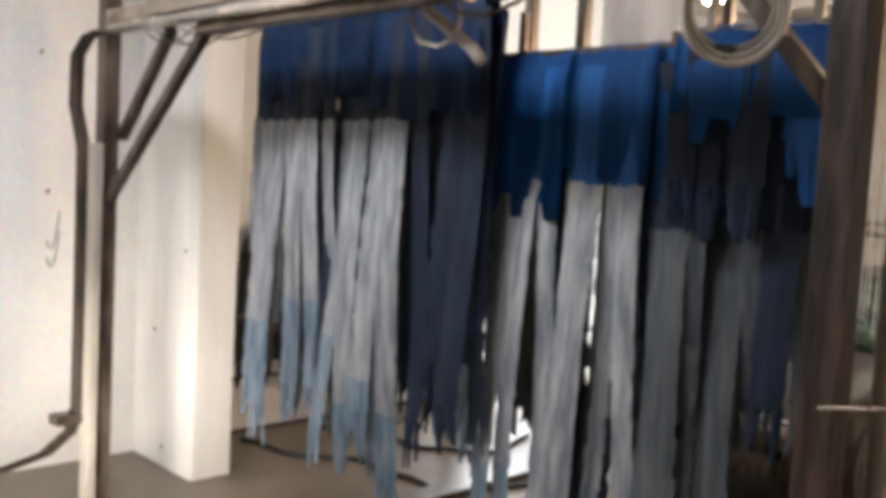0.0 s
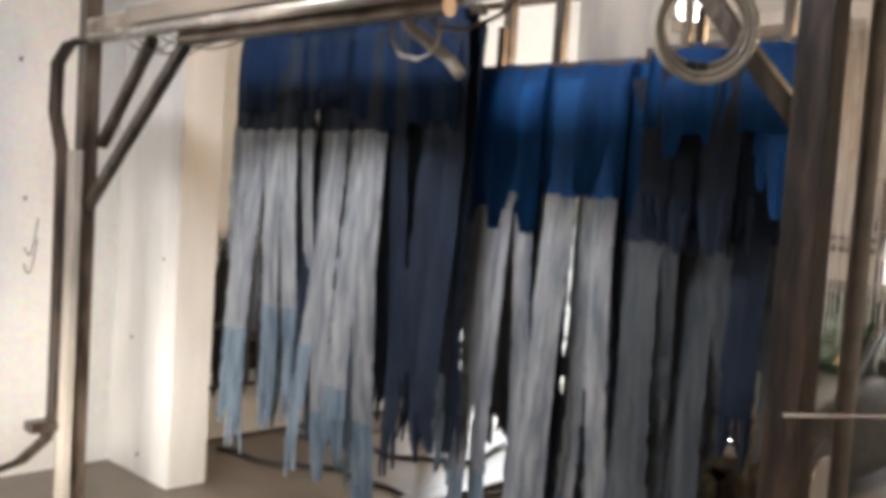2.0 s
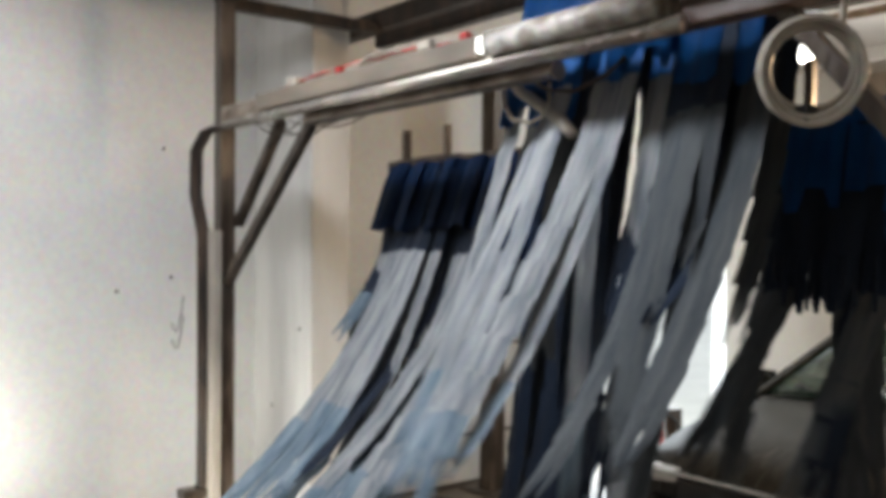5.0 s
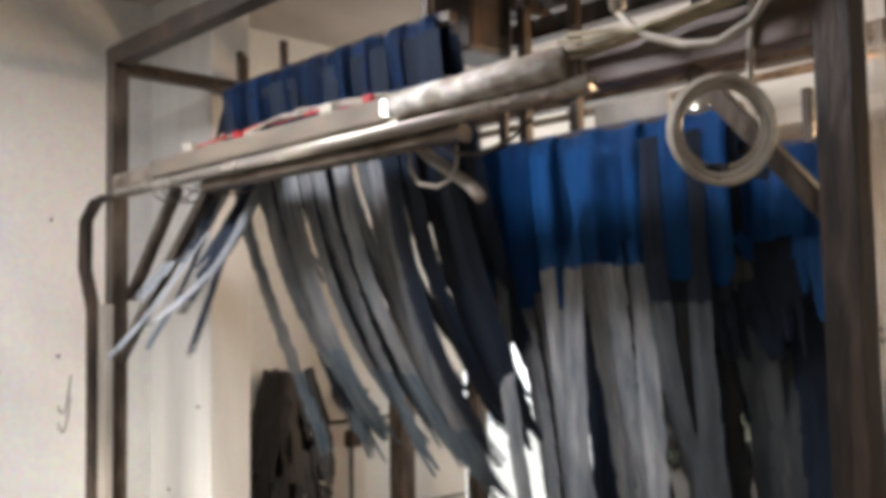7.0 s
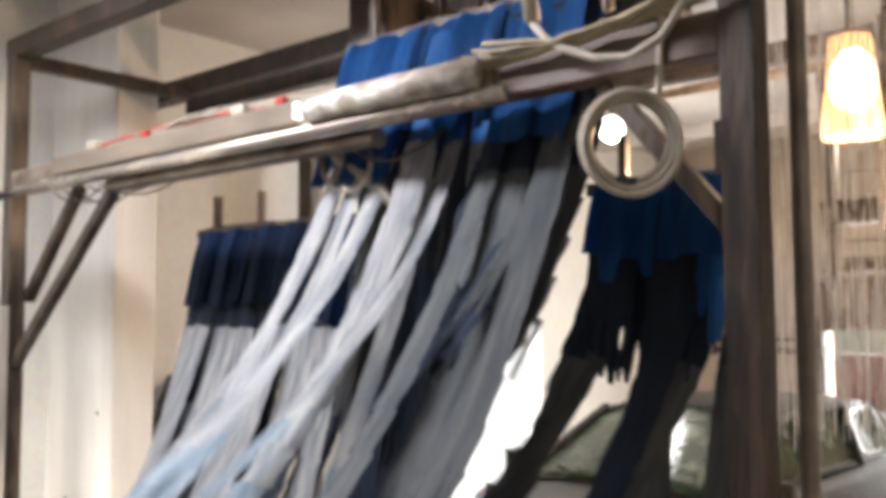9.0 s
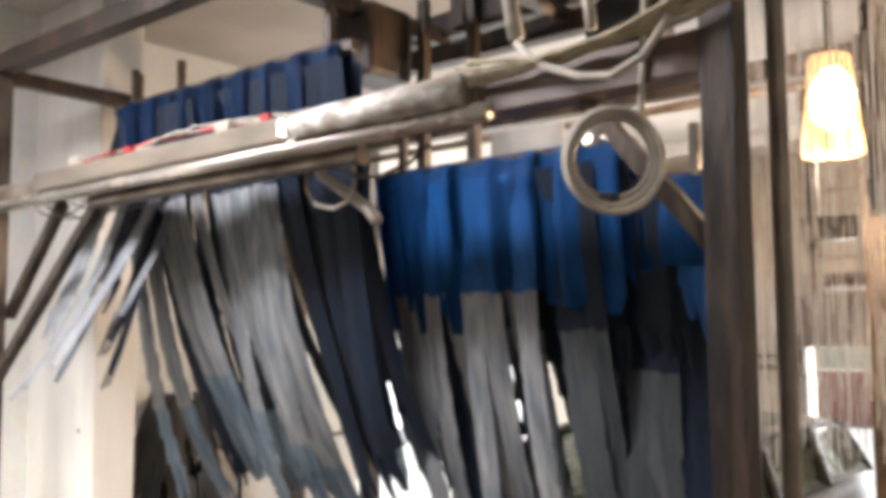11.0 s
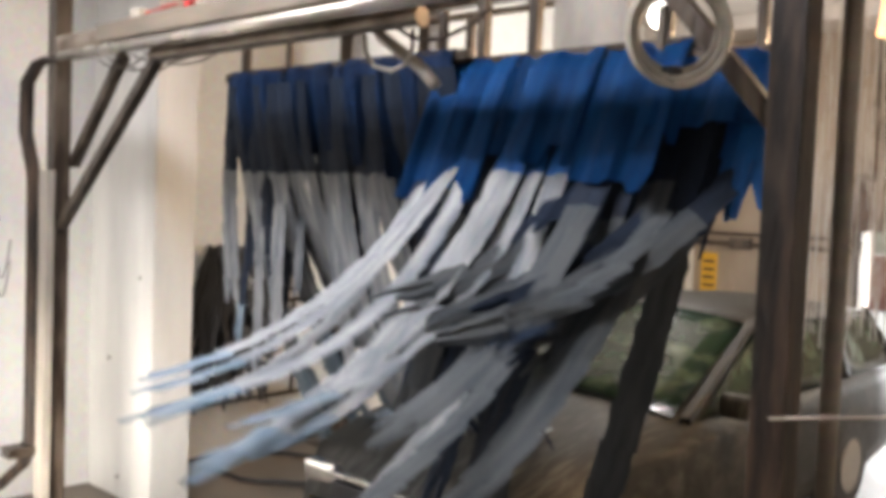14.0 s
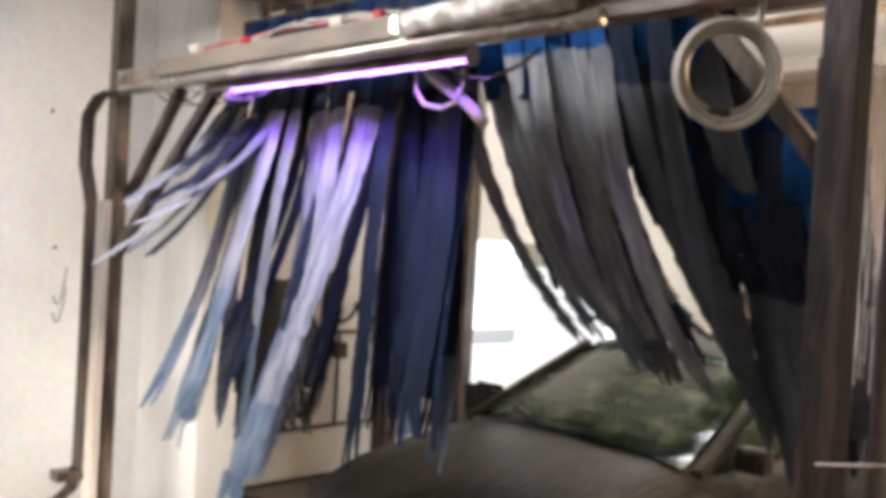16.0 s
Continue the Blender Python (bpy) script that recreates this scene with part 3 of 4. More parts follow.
# ---- fittings on the arch ----
fit1 = thing("light_fitting", "wet ribbed tube light fitting on the front beam", "light fitting")
part("housing", box((-2.74, FY - 0.075, BZ + 0.05), (-1.86, FY - 0.052, BZ + 0.17), 0.006), M_GALV, fit1)
part("cover", tube([(-2.72, FY - 0.11, BZ + 0.1), (-1.88, FY - 0.11, BZ + 0.1)], 0.055, 14), M_ALU, fit1, "clear ribbed cover", True)
part("end_lens", box((-2.775, FY - 0.14, BZ + 0.07), (-2.74, FY - 0.08, BZ + 0.13), 0.01), M_LENS, fit1, "bright end lens")
fit2 = thing("cable_tray", "stained cable tray along the beam", "cable tray")
part("tray", box((-4.8, FY - 0.1, BZ + 0.06), (-2.82, FY - 0.052, BZ + 0.155), 0.012), M_TRAY, fit2)
for x in (-4.45, -3.25):
    part("clip", box((x, FY - 0.09, BZ + 0.156), (x + 0.09, FY - 0.02, BZ + 0.2), 0.01), M_HOSE, fit2, "pale plastic clip")
for x, z in ((-3.95, 0.157), (-2.95, 0.157)):
    part("red_connector", box((x, FY - 0.09, BZ + z), (x + 0.05, FY - 0.05, BZ + z + 0.03), 0.005), M_RED, fit2, "red cable connector")
for k in range(3):
    part("tray_wire", tube(sag((-4.5 + 0.3 * k, FY - 0.06, BZ + 0.17), (-3.0 + 0.1 * k, FY - 0.05, BZ + 0.17), -0.02 - 0.01 * k, 12, 0.012, k), 0.006, 5), M_HOSE if k else M_RED, fit2, "", True)

coil = thing("hose_coil", "coiled cream hose hanging beside the arch post", "hose")
RC = Vector((-1.33, 2.34, 2.5))
for k in range(5):
    rr = 0.129 + 0.007 * ((k * 2) % 5 - 2)
    pts = []
    for i in range(36):
        a = 2 * math.pi * i / 36
        p = Vector((math.cos(a) * rr * 0.76, math.cos(a) * rr * 0.62, math.sin(a) * rr * (1.0 + 0.02 * k)))
        pts.append(RC + p + Vector((0.008 * k, -0.01 * k, -0.004 * k)))
    part("hose_turn", tube(pts, 0.0088, 8, True), M_HOSE, coil, "", True)
part("tie", box((RC.x - 0.02, RC.y - 0.045, RC.z - 0.15), (RC.x + 0.02, RC.y + 0.02, RC.z - 0.105), 0.006), M_BLACK, coil, "dark hose tie")
part("hose_tail", tube(sag((RC.x + 0.06, RC.y + 0.06, RC.z + 0.11), (-1.24, FY - 0.06, BZ + 0.36), 0.03), 0.011, 8), M_HOSE, coil, "", True)

for k in range(6):
    cable = thing("cable", "yellowed cable bundle draped along the beam", "cable", group="cables on the beam")
    part("cable_run", tube(sag((-2.1 + 0.05 * k, FY - 0.08 - 0.01 * k, BZ + 0.12 + 0.012 * k), (RX + 0.1, FY - 0.09 - 0.012 * k, BZ + 0.2 + 0.02 * k), 0.03 + 0.012 * k, 14, 0.008, k), 0.008, 6), M_CABLE, cable, "", True)
loop = thing("wire_loop", "pale hose dropping from the top rail and looping along the beam", "hose")
part("drop", tube([(-1.72, FY - 0.12, TZ - 0.1), (-1.69, FY - 0.12, 3.1), (-1.66, FY - 0.12, 2.92)], 0.026, 8), M_HOSE, loop, "wet pale hose end", True)
part("loop_run", tube([(-1.66, FY - 0.12, 2.91), (-1.61, FY - 0.12, 2.85), (-1.55, FY - 0.12, 2.81), (-1.44, FY - 0.12, 2.76), (-1.33, FY - 0.12, 2.74), (-1.22, FY - 0.12, 2.78), (-1.14, FY - 0.12, 2.88)], 0.013, 8), M_HOSE, loop, "", True)
loop2 = thing("water_hose", "pale hose hanging down from the top rail", "hose")
part("hose_run", tube(sag((-1.47, FY - 0.1, TZ - 0.05), (-1.4, FY - 0.1, BZ + 0.2), 0.02, 8), 0.018, 8), M_HOSE, loop2, "", True)

# conduit and wires beside the far post
con = thing("conduit", "black conduits running down the arch post and along the wall", "conduit")
for k in range(3):
    x, y = LX - 0.02 - 0.015 * k, FY - 0.1 - 0.022 * k
    pts = [(x + 0.09, y + 0.04, 2.72), (x + 0.02, y, 2.69), (x - 0.05, y - 0.03, 2.58), (x - 0.06, y - 0.03, 2.3), (x - 0.01, y, 2.05), (x, y, 1.4), (x, y, 0.5), (x - 0.05, y - 0.02, 0.34), (x - 0.22, y - 0.1, 0.17), (x - 0.5, y - 0.25, 0.02), (x - 0.72, y - 0.5, -0.04), (x - 0.74, y - 1.2, -0.06)]
    part("conduit_run", tube(pts, 0.014 + 0.005 * (k % 2), 8), M_POST, con, "", True)
part("junction", box((LX - 0.12, FY - 0.26, 0.4), (LX + 0.0, FY - 0.1, 0.46), 0.008), M_STEEL, con)
for i, (z0, z1) in enumerate(((2.02, 1.92), (1.9, 1.82))):
    part("loose_tie", tube(sag((LX - 0.07, FY - 0.24, z0 - 0.35), (LX - 0.1, FY - 0.3, z1 - 0.42), 0.12, 10), 0.004, 5), M_BLACK, con, "", True)
wires = thing("wire_tangle", "thin dark wires hanging under the beam", "wire")
for k in range(5):
    a = (-4.9 + 0.12 * k, FY - 0.03, BZ - 0.01)
    part("wire_run", tube(sag(a, (-4.55 + 0.2 * k, FY + 0.05, BZ - 0.01), 0.06 + 0.02 * (k % 3), 10), 0.005, 5), M_STEEL, wires, "", True)

# mechanism between the two curtains
crank = thing("drive_crank", "pale greasy drive linkage between the curtains", "drive linkage")
part("gearbox", box((-3.2, 3.0, 3.2), (-2.95, 3.3, 3.55), 0.03), M_POST, crank)
part("drop_link", tube([(-2.95, 2.66, 2.74), (-2.86, 2.64, 2.66), (-2.7, 2.62, 2.57), (-2.58, 2.61, 2.5), (-2.51, 2.6, 2.44)], 0.026, 8), M_PAINTED, crank, "pale plastic link", True)
part("cable_loop", tube([(-2.9, 2.58, 2.66), (-2.87, 2.56, 2.59), (-2.81, 2.55, 2.525), (-2.7, 2.55, 2.5), (-2.63, 2.55, 2.52), (-2.6, 2.56, 2.58), (-2.62, 2.58, 2.66)], 0.009, 6), M_HOSE, crank, "", True)
part("cable_loop", tube([(-2.72, 2.58, 2.68), (-2.6, 2.56, 2.62), (-2.45, 2.55, 2.6), (-2.3, 2.56, 2.64), (-2.22, 2.58, 2.7)], 0.008, 6), M_STEEL, crank, "", True)
for x in (-2.2,):
    part("drive_shaft", tube([(x, 2.5, 3.42), (x, 3.65, 3.42)], 0.04, 10), M_STEEL, crank, "", True)
for x in (-2.88, -2.58):
    part("stay", bar((x, 3.3, 2.5), (x, 3.3, 3.6), 0.05, 0.05, 0.006), M_STEEL, crank)
bm = box((-2.5, 3.32, 2.55), (-2.12, 3.335, 2.9), 0.005)
part("shield", bm, M_PAINTED, crank, "pale guard plate")
part("drive_plate", box((-2.75, 3.34, 3.44), (-1.3, 3.4, 3.78), 0.01), M_POST, crank, "dark greasy mounting plate")
for k in range(5):
    part("plate_rib", bar((-2.65 + 0.3 * k, 3.33, 3.44), (-2.5 + 0.3 * k, 3.2, 3.78), 0.04, 0.05, 0.005), M_STEEL, crank)
part("motor", tube([(-1.85, 3.3, 3.25), (-1.85, 3.55, 3.25)], 0.14, 16), M_BLACK, crank, "black drive motor", True)

for k, pts in enumerate(([(-6.17, 3.95), (-5.59, 4.09), (-5.31, 4.37), (-4.87, 4.38), (-4.34, 4.44), (-4.15, 5.05)], [(-6.2, 4.6), (-5.7, 4.95), (-5.2, 5.0), (-4.8, 5.4), (-5.0, 6.0)])):
    fh = thing("floor_hose", "black hose lying on the wet floor", "hose", group="hoses on the floor")
    fine = []
    for p, q in zip(pts, pts[1:]):
        fine += [(p[0] + (q[0] - p[0]) * s / 4, p[1] + (q[1] - p[1]) * s / 4 + 0.03 * math.sin(s * 1.57), FLOOR + 0.018) for s in range(4)]
    part("hose_run", tube(fine + [(*pts[-1], FLOOR + 0.018)], 0.018, 8), M_BLACK, fh, "", True)

for p in ((WALL_X + 0.006, 2.11, 1.66), (WALL_X + 0.006, 2.5, 1.75), (WALL_X + 0.006, 2.44, 2.67)):
    wb = thing("wall_bolt", "small dark bolt head in the white wall", "bolt", pose(*p), "bolts in the wall")
    part("head", tube([(-0.006, 0, 0), (0.004, 0, 0)], 0.013, 8), M_STEEL, wb)
for x, z in ((-6.1, 0.81), (-5.95, 0.0), (-5.7, 1.4)):
    wb = thing("wall_bolt", "small dark bolt head in the white pier", "bolt", pose(x, 3.155, z), "bolts in the wall")
    part("head", tube([(0, 0.006, 0), (0, -0.006, 0)], 0.011, 8), M_STEEL, wb)

# ---- far side ----
for x, y, h, w in ((-6.1, 5.3, 3.5, 0.2),):
    p = thing("steel_post", "dark wet steel guide post bolted to the floor", "post", group="guide posts")
    part("shaft", bar((x, y, FLOOR), (x, y, h), w * 0.8, w * 0.8, 0.012), M_STEEL, p)
    part("foot_plate", box((x - w, y - w, FLOOR), (x + w, y + w, FLOOR + 0.016), 0.004), M_STEEL, p)
st = thing("hose_stand", "dark stand with a hooped hose and a red handle", "stand")
part("shaft", bar((-5.4, 6.9, FLOOR), (-5.4, 6.9, 0.5), 0.11, 0.11, 0.01), M_STEEL, st)
part("hoop", tube([(-5.42 + 0.17 * math.cos(a / 20 * 6.283), 6.84, 0.2 + 0.24 * math.sin(a / 20 * 6.283)) for a in range(20)], 0.016, 8, True), M_BLACK, st, "", True)
part("red_handle", bar((-5.47, 6.82, 0.1), (-5.47, 6.82, 0.42), 0.035, 0.035, 0.008), M_RED, st, "red handle")

brush = thing("side_brush", "dark matted side brush hanging on the wall", "brush")
BC = Vector((-6.14, 4.18, 0))
bm = bmesh.new()
rnd = random.Random(21)
for k in range(420):
    a, z = rnd.uniform(0, 6.283), 0.42 + 1.05 * rnd.random() ** 0.9
    r = 0.08 + 0.17 * math.sin(0.35 + (1.5 - z) / 1.05 * 1.9)
    p = Vector((BC.x + 0.75 * r * math.cos(a), BC.y + 1.35 * r * math.sin(a), z + 0.12))
    q = p + Vector((rnd.uniform(-0.02, 0.02) + 0.03 * math.cos(a), 0.05 * math.sin(a), -rnd.uniform(0.12, 0.26)))
    w = rnd.uniform(0.014, 0.034)
    t = Vector((-math.sin(a), math.cos(a), 0)) * w
    o = Vector((math.cos(a), math.sin(a), 0)) * 0.006
    vs = [bm.verts.new(v) for v in (p - t + o, p + t + o, q + t * 0.7 + o, q - t * 0.7 + o, p - t - o, p + t - o, q + t * 0.7 - o, q - t * 0.7 - o)]
    for f in ((0, 1, 2, 3), (7, 6, 5, 4), (0, 4, 5, 1), (1, 5, 6, 2), (2, 6, 7, 3), (3, 7, 4, 0)):
        bm.faces.new([vs[i] for i in f])
part("bristles", bm, M_BLACK, brush)
part("core", tube([(BC.x, BC.y, 0.5), (BC.x, BC.y, 1.55)], 0.11, 12), M_BLACK, brush, "", True)
part("bracket", bar((BC.x, BC.y, 1.53), (WALL_X, BC.y, 1.53), 0.05, 0.05), M_STEEL, brush)

pipes = thing("wall_pipes", "grey pipes clipped along the white wall", "pipe")
part("upper_pipe", tube([(WALL_X + 0.03, 3.5, 1.1), (WALL_X + 0.03, 6.3, 1.1)], 0.017, 8), M_STEEL, pipes, "", True)
part("lower_pipe", tube([(WALL_X + 0.03, 3.5, 0.3), (WALL_X + 0.03, 6.3, 0.3)], 0.017, 8), M_STEEL, pipes, "", True)
part("drop_pipe", tube([(WALL_X + 0.05, 4.95, 1.1), (WALL_X + 0.05, 4.95, 0.3)], 0.014, 8), M_STEEL, pipes, "", True)
part("tap", box((WALL_X + 0.02, 4.9, 0.88), (WALL_X + 0.12, 5.0, 1.02), 0.015), M_STEEL, pipes)
hook = thing("hose_hook", "grey hose hook with a short hose on the wall", "hook")
part("plate", box((WALL_X, 4.78, 1.3), (WALL_X + 0.03, 4.88, 1.62), 0.006), M_STEEL, hook)
part("hooped_hose", tube([(WALL_X + 0.05, 4.95 + 0.17 * math.cos(math.pi * (1.0 + i / 12)), 1.36 + 0.17 * math.sin(math.pi * (1.0 + i / 12))) for i in range(13)], 0.018, 8), M_STEEL, hook, "", True)
plinth = tagged(part("baseboard", box((WALL_X, 3.5, FLOOR), (WALL_X + 0.02, 6.3, FLOOR + 0.03)), M_STEEL), "dark stained strip at the foot of the wall", "baseboard", kind="structure")

sign = thing("wall_sign", "small yellow warning sign on the beige end wall", "sign")
part("plate", box((-6.28, END_Y - 0.012, 0.86), (-6.04, END_Y, 1.42), 0.004), M_YELLOW, sign)
for k in range(4):
    part("bar", box((-6.24, END_Y - 0.016, 0.95 + 0.11 * k), (-6.08, END_Y - 0.011, 0.99 + 0.11 * k)), M_STEEL, sign)
pipes2 = thing("wall_conduit", "thin grey conduits along the end wall", "conduit")
part("conduit_run", tube([(WALL_X, END_Y - 0.03, 1.56), (-4.2, END_Y - 0.03, 1.56)], 0.035, 8), M_STEEL, pipes2, "", True)
part("conduit_run", tube([(WALL_X, END_Y - 0.03, 1.7), (-4.2, END_Y - 0.03, 1.7)], 0.02, 8), M_STEEL, pipes2, "", True)
part("junction", box((-5.85, END_Y - 0.08, 1.5), (-5.55, END_Y, 1.64), 0.01), M_STEEL, pipes2)

# ---- upstream arch, lamp and the entrance ----
arch2 = thing("rinse_arch", "brown steel rinse arch standing upstream", "wash arch")
for x in (-1.5, -5.5):
    part("post", bar((x, 5.6, FLOOR), (x, 5.6, 3.7), 0.12, 0.12), M_STEEL, arch2)
part("top_rail", bar((-5.56, 5.6, 3.6), (-1.44, 5.6, 3.6), 0.12, 0.12), M_STEEL, arch2)
part("spray_pipe", tube([(-5.4, 5.52, 3.45), (-1.5, 5.52, 3.45)], 0.03, 8), M_GALV, arch2, "", True)

lamp = thing("hanging_lamp", "glowing amber lamp with a tapered shade", "lamp")
LP = Vector((-1.41, 4.58, 3.08))
bm = bmesh.new()
bmesh.ops.create_cone(bm, cap_ends=True, segments=20, radius1=0.145, radius2=0.095, depth=0.48, matrix=Matrix.Translation(LP))
part("shade", bm, M_LAMP, lamp, "amber glowing shade", True)
bm = bmesh.new()
bmesh.ops.create_uvsphere(bm, u_segments=14, v_segments=8, radius=0.132, matrix=Matrix.Translation(LP + Vector((0.035, -0.085, 0.0))) @ Matrix.Diagonal((0.8, 0.7, 1.25, 1)))
part("bulb", bm, M_BULB, lamp, "", True)
part("stem", tube([LP + Vector((0, 0, 0.24)), LP + Vector((0, 0, TOP - LP.z))], 0.02, 8), M_STEEL, lamp, "", True)

board = thing("splash_board", "wet brown splash board hanging from the ceiling beside the amber lamp", "splash board")
part("sheet", box((-1.19, 4.3, 2.5), (-0.7, 4.325, TOP - 0.002), 0.006), M_BOARD, board)
for x in (-1.16, -0.75):
    part("edge_strip", bar((x, 4.29, 2.52), (x, 4.29, TOP - 0.004), 0.04, 0.016, 0.003), M_POST, board)

spot = thing("ceiling_lamp", "small bright round lamp under the ceiling", "lamp")
bm = bmesh.new()
bmesh.ops.create_uvsphere(bm, u_segments=14, v_segments=8, radius=0.12, matrix=Matrix.Translation((-4.62, 7.8, 3.8)))
part("bulb", bm, M_TUBE, spot, "white glowing bulb", True)
part("stem", tube([(-4.62, 7.8, 3.9), (-4.62, 7.8, TOP + 0.02)], 0.03, 8), M_STEEL, spot, "", True)

door = tagged(thing("door_1", "beige sectional door lifted above the entrance", "door"), kind="structure")
for k in range(4):
    part("panel", box((-4.3, END_Y - 0.1, 2.5 + 0.42 * k), (-1.5, END_Y - 0.05, 2.9 + 0.42 * k), 0.012), M_DOOR, door)
part("lintel", box((-4.4, END_Y - 0.16, 1.82), (-1.4, END_Y - 0.1, 2.46), 0.01), M_LINTEL, door, "dark brown lintel")
for x in (-4.16, -1.64):
    part("jamb", box((x - 0.06, END_Y - 0.12, FLOOR), (x + 0.06, END_Y - 0.03, 1.81), 0.01), M_STEEL, door)

tl = thing("tube_light", "white tube light added under the ceiling, out of view", "ceiling light", group="ceiling tube lights")
part("housing", box((-1.2, -0.09, 0.02), (1.2, 0.09, 0.14), 0.01), M_PIER, tl)
part("tube", tube([(-1.15, 0, 0.0), (1.15, 0, 0.0)], 0.018, 8), M_TUBE, tl, "glowing tube")
for x in (-0.9, 0.9):
    part("hanger", bar((x, 0, 0.13), (x, 0, 0.32), 0.03, 0.03), M_STEEL, tl)
tl.matrix_basis = pose(-3.3, 1.0, TOP - 0.29)
# these copies only go with the two added fill lamps
copy_thing(tl, pose(-5.2, 0.2, TOP - 0.29, 0, 0, 90))
copy_thing(tl, pose(-1.2, 10.8, TOP - 0.29))

# brown rails and a duct that cross the tunnel behind the lamp
rack = thing("overhead_rack", "brown steel rack with cross rails over the wheel track", "rack")
for z, h, mt in ((3.98, 0.22, M_LINTEL), (2.86, 0.2, M_STEEL), (2.42, 0.12, M_LINTEL)):
    part("rail", box((-2.75, 8.0, z - h / 2), (1.595, 8.1, z + h / 2), 0.008), mt, rack)
for x in (-2.7, -1.2, 0.3):
    part("upright", box((x - 0.05, 8.101, 2.3), (x + 0.05, 8.2, TOP - 0.002), 0.006), M_STEEL, rack)

# brick building across the yard
bld = thing("brick_wall", "low red brick wall across the bright yard", "wall")
part("core", box((-14, 24.0, -0.27), (6, 24.3, 1.05)), M_BRICK, bld)
bm = bmesh.new()
for r in range(10):
    for k in range(44):
        x = -8.5 + k * 0.235 + (0.117 if r % 2 else 0)
        add_box(bm, (x, 23.97, 0.1 + r * 0.09), (x + 0.215, 24.01, 0.17 + r * 0.09))
tagged(part("brick_courses", bm, M_BRICK, bld), kind="stuff")

# ---- falling rinse water ----
rnd = random.Random(5)
bm = bmesh.new()
for k in range(3200):
    u = rnd.random()
    x, y = -1.15 + 0.8 * u + rnd.uniform(-0.1, 0.1), 2.6 + 0.9 * u + 0.3 * rnd.random()
    z, l, w = rnd.uniform(1.6, 3.6), rnd.uniform(0.04, 0.25), rnd.uniform(0.0008, 0.0024)
    vs = [bm.verts.new((x + dx * w, y + dy * w, z + dz * l)) for dz in (0, 1) for dx, dy in ((1, 0), (-0.5, 0.87), (-0.5, -0.87))]
    for a, b in ((0, 1), (1, 2), (2, 0)):
        bm.faces.new((vs[a], vs[b], vs[b + 3], vs[a + 3]))
    bm.faces.new((vs[2], vs[1], vs[0]))
    bm.faces.new((vs[3], vs[4], vs[5]))
tagged(part("falling_water", bm, M_WATER), "thin threads of rinse water falling beside the arch", "water", kind="stuff")

# ---- violet light under the beam: an added closed channel hides it until it turns ----
bm = bmesh.new()
arc = [radians(-25 + 230 * k / 12) for k in range(13)]
ring = [(0.038 * math.cos(a), 0.038 * math.sin(a)) for a in arc] + [(0.034 * math.cos(a), 0.034 * math.sin(a)) for a in arc[::-1]]
ends = [[bm.verts.new((x, y, z)) for y, z in ring] for x in (-4.35, -2.45)]
for k in range(len(ring)):
    bm.faces.new((ends[0][k], ends[0][(k + 1) % len(ring)], ends[1][(k + 1) % len(ring)], ends[1][k]))
bmesh.ops.recalc_face_normals(bm, faces=bm.faces)
channel = thing("light_channel", "added grey channel that hides the violet strip until it turns", "light fitting", pose(0, FY - 0.005, BZ - 0.03))
part("half_pipe", bm, M_GALV, channel)
for x in (-4.352, -2.45):
    part("end_cap", tube([(x, 0, 0), (x + 0.004, 0, 0)], 0.04, 12), M_GALV, channel)
violet = thing("violet_light_bar", "violet light bar that turns out of its added channel under the beam", "light bar", pose(0, FY - 0.005, BZ - 0.03))
bm = bmesh.new()
arc = [-math.pi * k / 8 for k in range(9)]
half = [(0.033 * math.cos(a), 0.033 * math.sin(a)) for a in arc] + [(0.03 * math.cos(a), 0.03 * math.sin(a)) for a in arc[::-1]]
ends = [[bm.verts.new((x, y, z)) for y, z in half] for x in (-4.34, -2.46)]
for k in range(len(half)):
    bm.faces.new((ends[0][k], ends[0][(k + 1) % len(half)], ends[1][(k + 1) % len(half)], ends[1][k]))
bmesh.ops.recalc_face_normals(bm, faces=bm.faces)
part("back_shell", bm, M_STEEL, violet)
part("violet_strip", box((-4.33, -0.01, -0.017), (-2.47, 0.01, -0.013)), M_PURPLE, violet, "glowing violet strip")


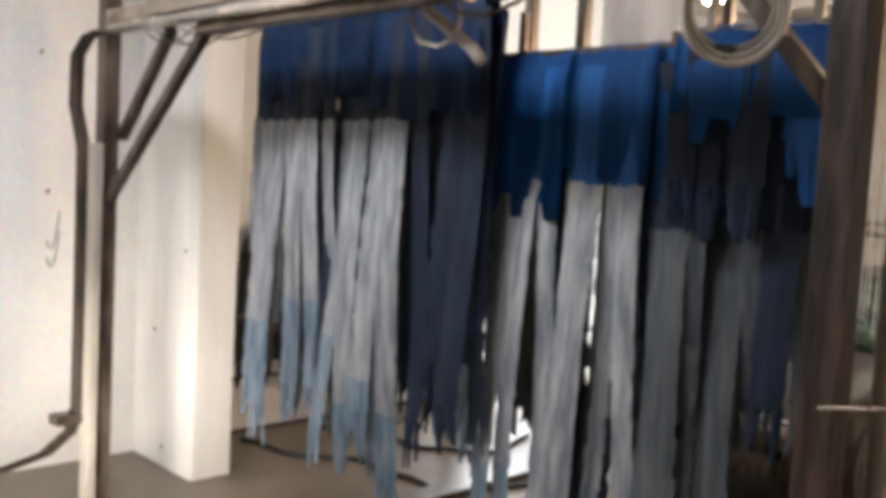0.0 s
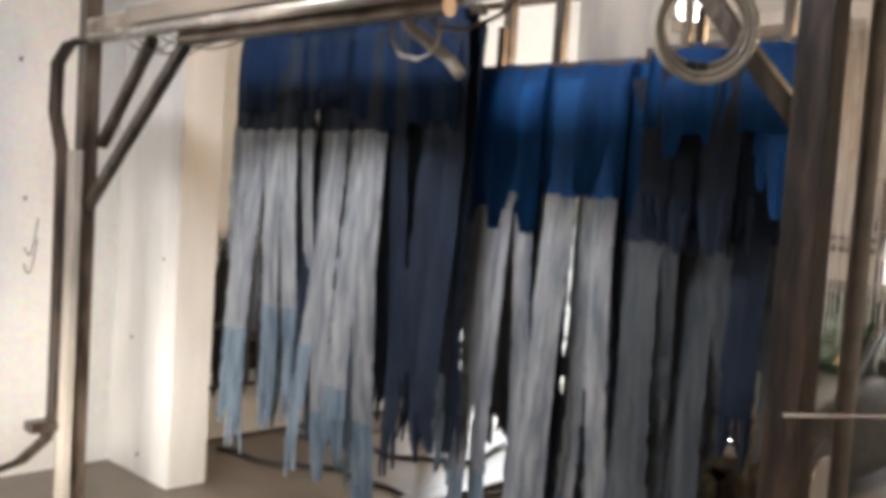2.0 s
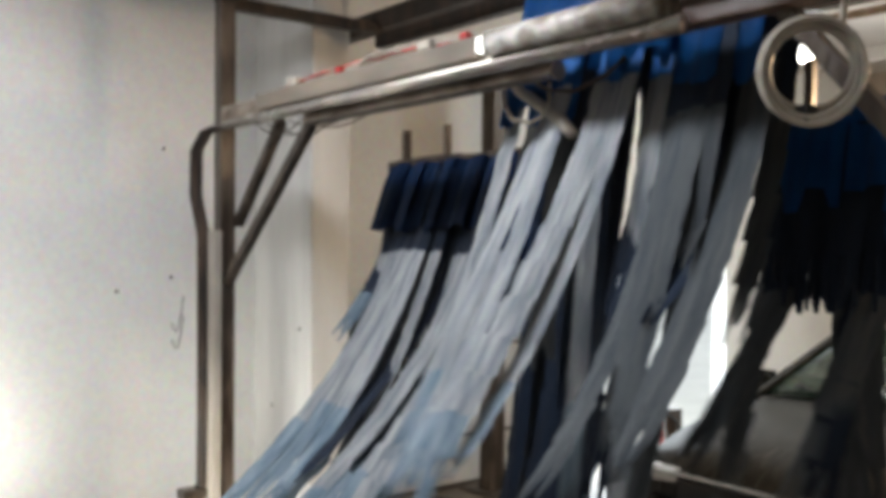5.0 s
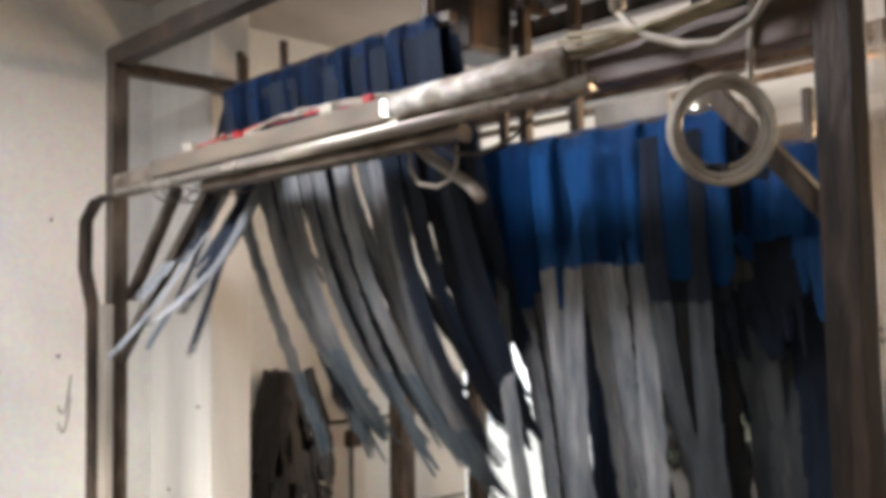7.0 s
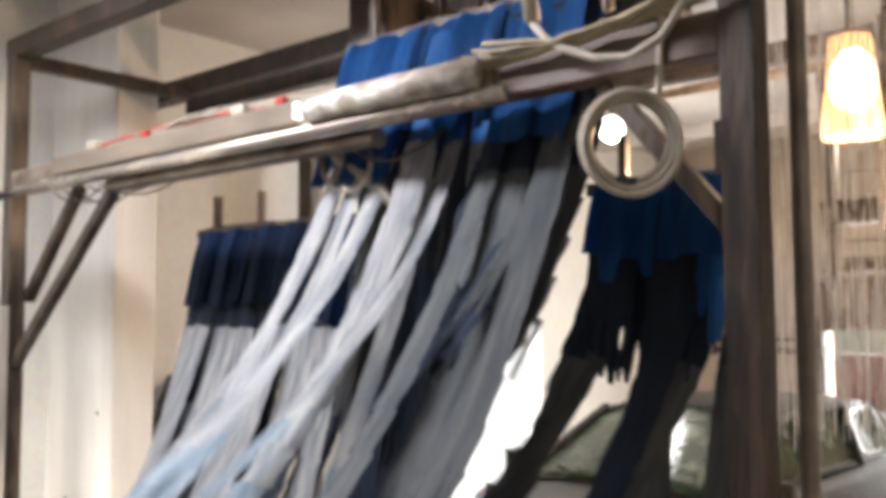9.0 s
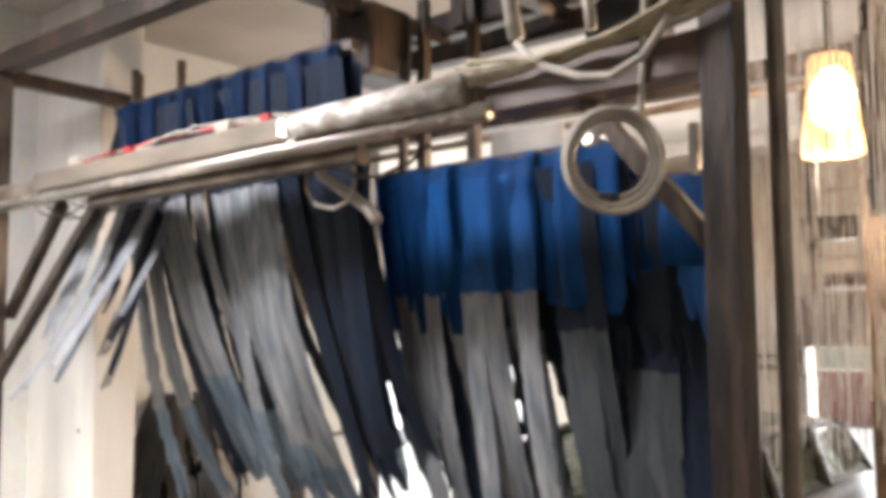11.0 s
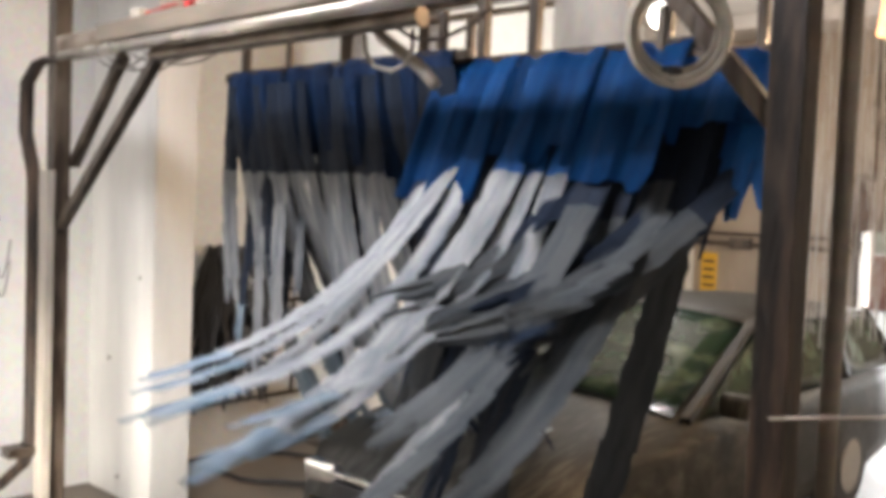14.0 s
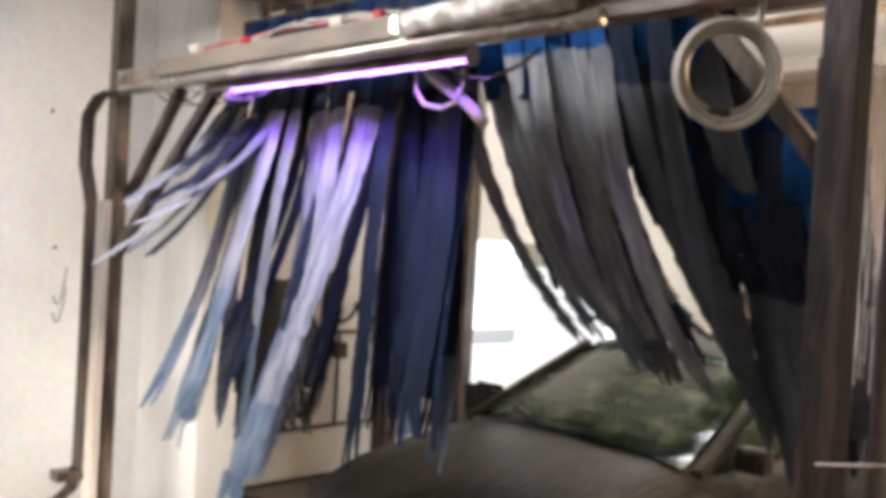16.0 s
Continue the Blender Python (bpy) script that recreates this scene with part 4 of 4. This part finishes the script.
def motions():
    times = [0.0, 1.2, 2.2] + [2.4 + 0.2 * k for k in range(68)] + [16.0]
    for c, strips, cuffs, y0, z0, du, dz, peak, table, delay, gain, across in MOVES:
        base = {}
        rows = []
        for t in times:
            p = lift(t, peak)
            base[t] = (y0 - du * p, z0 + dz * p)
            rows.append((t, pose(0, base[t][0], base[t][1])))
        walk(c, rows)
        for k, ob in enumerate(cuffs):
            walk(ob, [(t, pose(0, 0, 0, 0.45 * lean_at(table, t - delay - 0.05 * k) * min(gain, 1))) for t in times])
        for x, objs, lag, amount, twist, off, still, side, ph, calm in strips:
            rows = [[] for _ in objs]
            n = len(objs)
            for t in times:
                by, bz = base[t]
                y, z, shift = off, -0.03, 0.0
                for k in range(n):
                    s = k / n
                    swing = lean_at(table, t - delay - lag - 0.12 * s) * amount * gain
                    swing *= calm if swing < 0 else (0.88 if calm < 0.6 else 1.0)
                    b = -across * min(swing, 0) * (0.3 + 1.15 * s)
                    a = swing * (0.3 + 1.15 * s) + still * s + 4 * math.sin(ph + 5 * s + 2.2 * max(t, 2.4))
                    a = max(-80, min(80, a))
                    ny, nz = y + SEG * math.sin(radians(a)), z - SEG * math.cos(radians(a))
                    skin = car_top(x, by + ny, t) + 0.03
                    if bz + nz < skin:
                        drop = max(-0.15, min(1.0, (bz + z - skin) / SEG))
                        a = (1 if a > 12 else -1) * math.degrees(math.acos(drop))
                        ny, nz = y + SEG * math.sin(radians(a)), z - SEG * drop
                    rows[k].append((t, pose(x + shift + side * 0.012 * s * s, y, z, a, side * s + b, twist * (0.4 + 0.6 * s))))
                    shift -= SEG * math.cos(radians(a)) * math.sin(radians(b))
                    y, z = ny, z + (nz - z) * math.cos(radians(b))
            for ob, r in zip(objs, rows):
                walk(ob, r)
    walk(violet, [(t, pose(0, FY - 0.005, BZ - 0.03, a, 0, 0)) for t, a in ((0.0, 0), (15.7, 0), (15.78, 65), (15.86, 130), (15.94, 195), (16.0, 195))])
    walk(car, [(t, pose(CAR_X, car_nose(t), FLOOR)) for t in (0.0, 4.0, 8.0, 12.0, 16.0)])


motions()
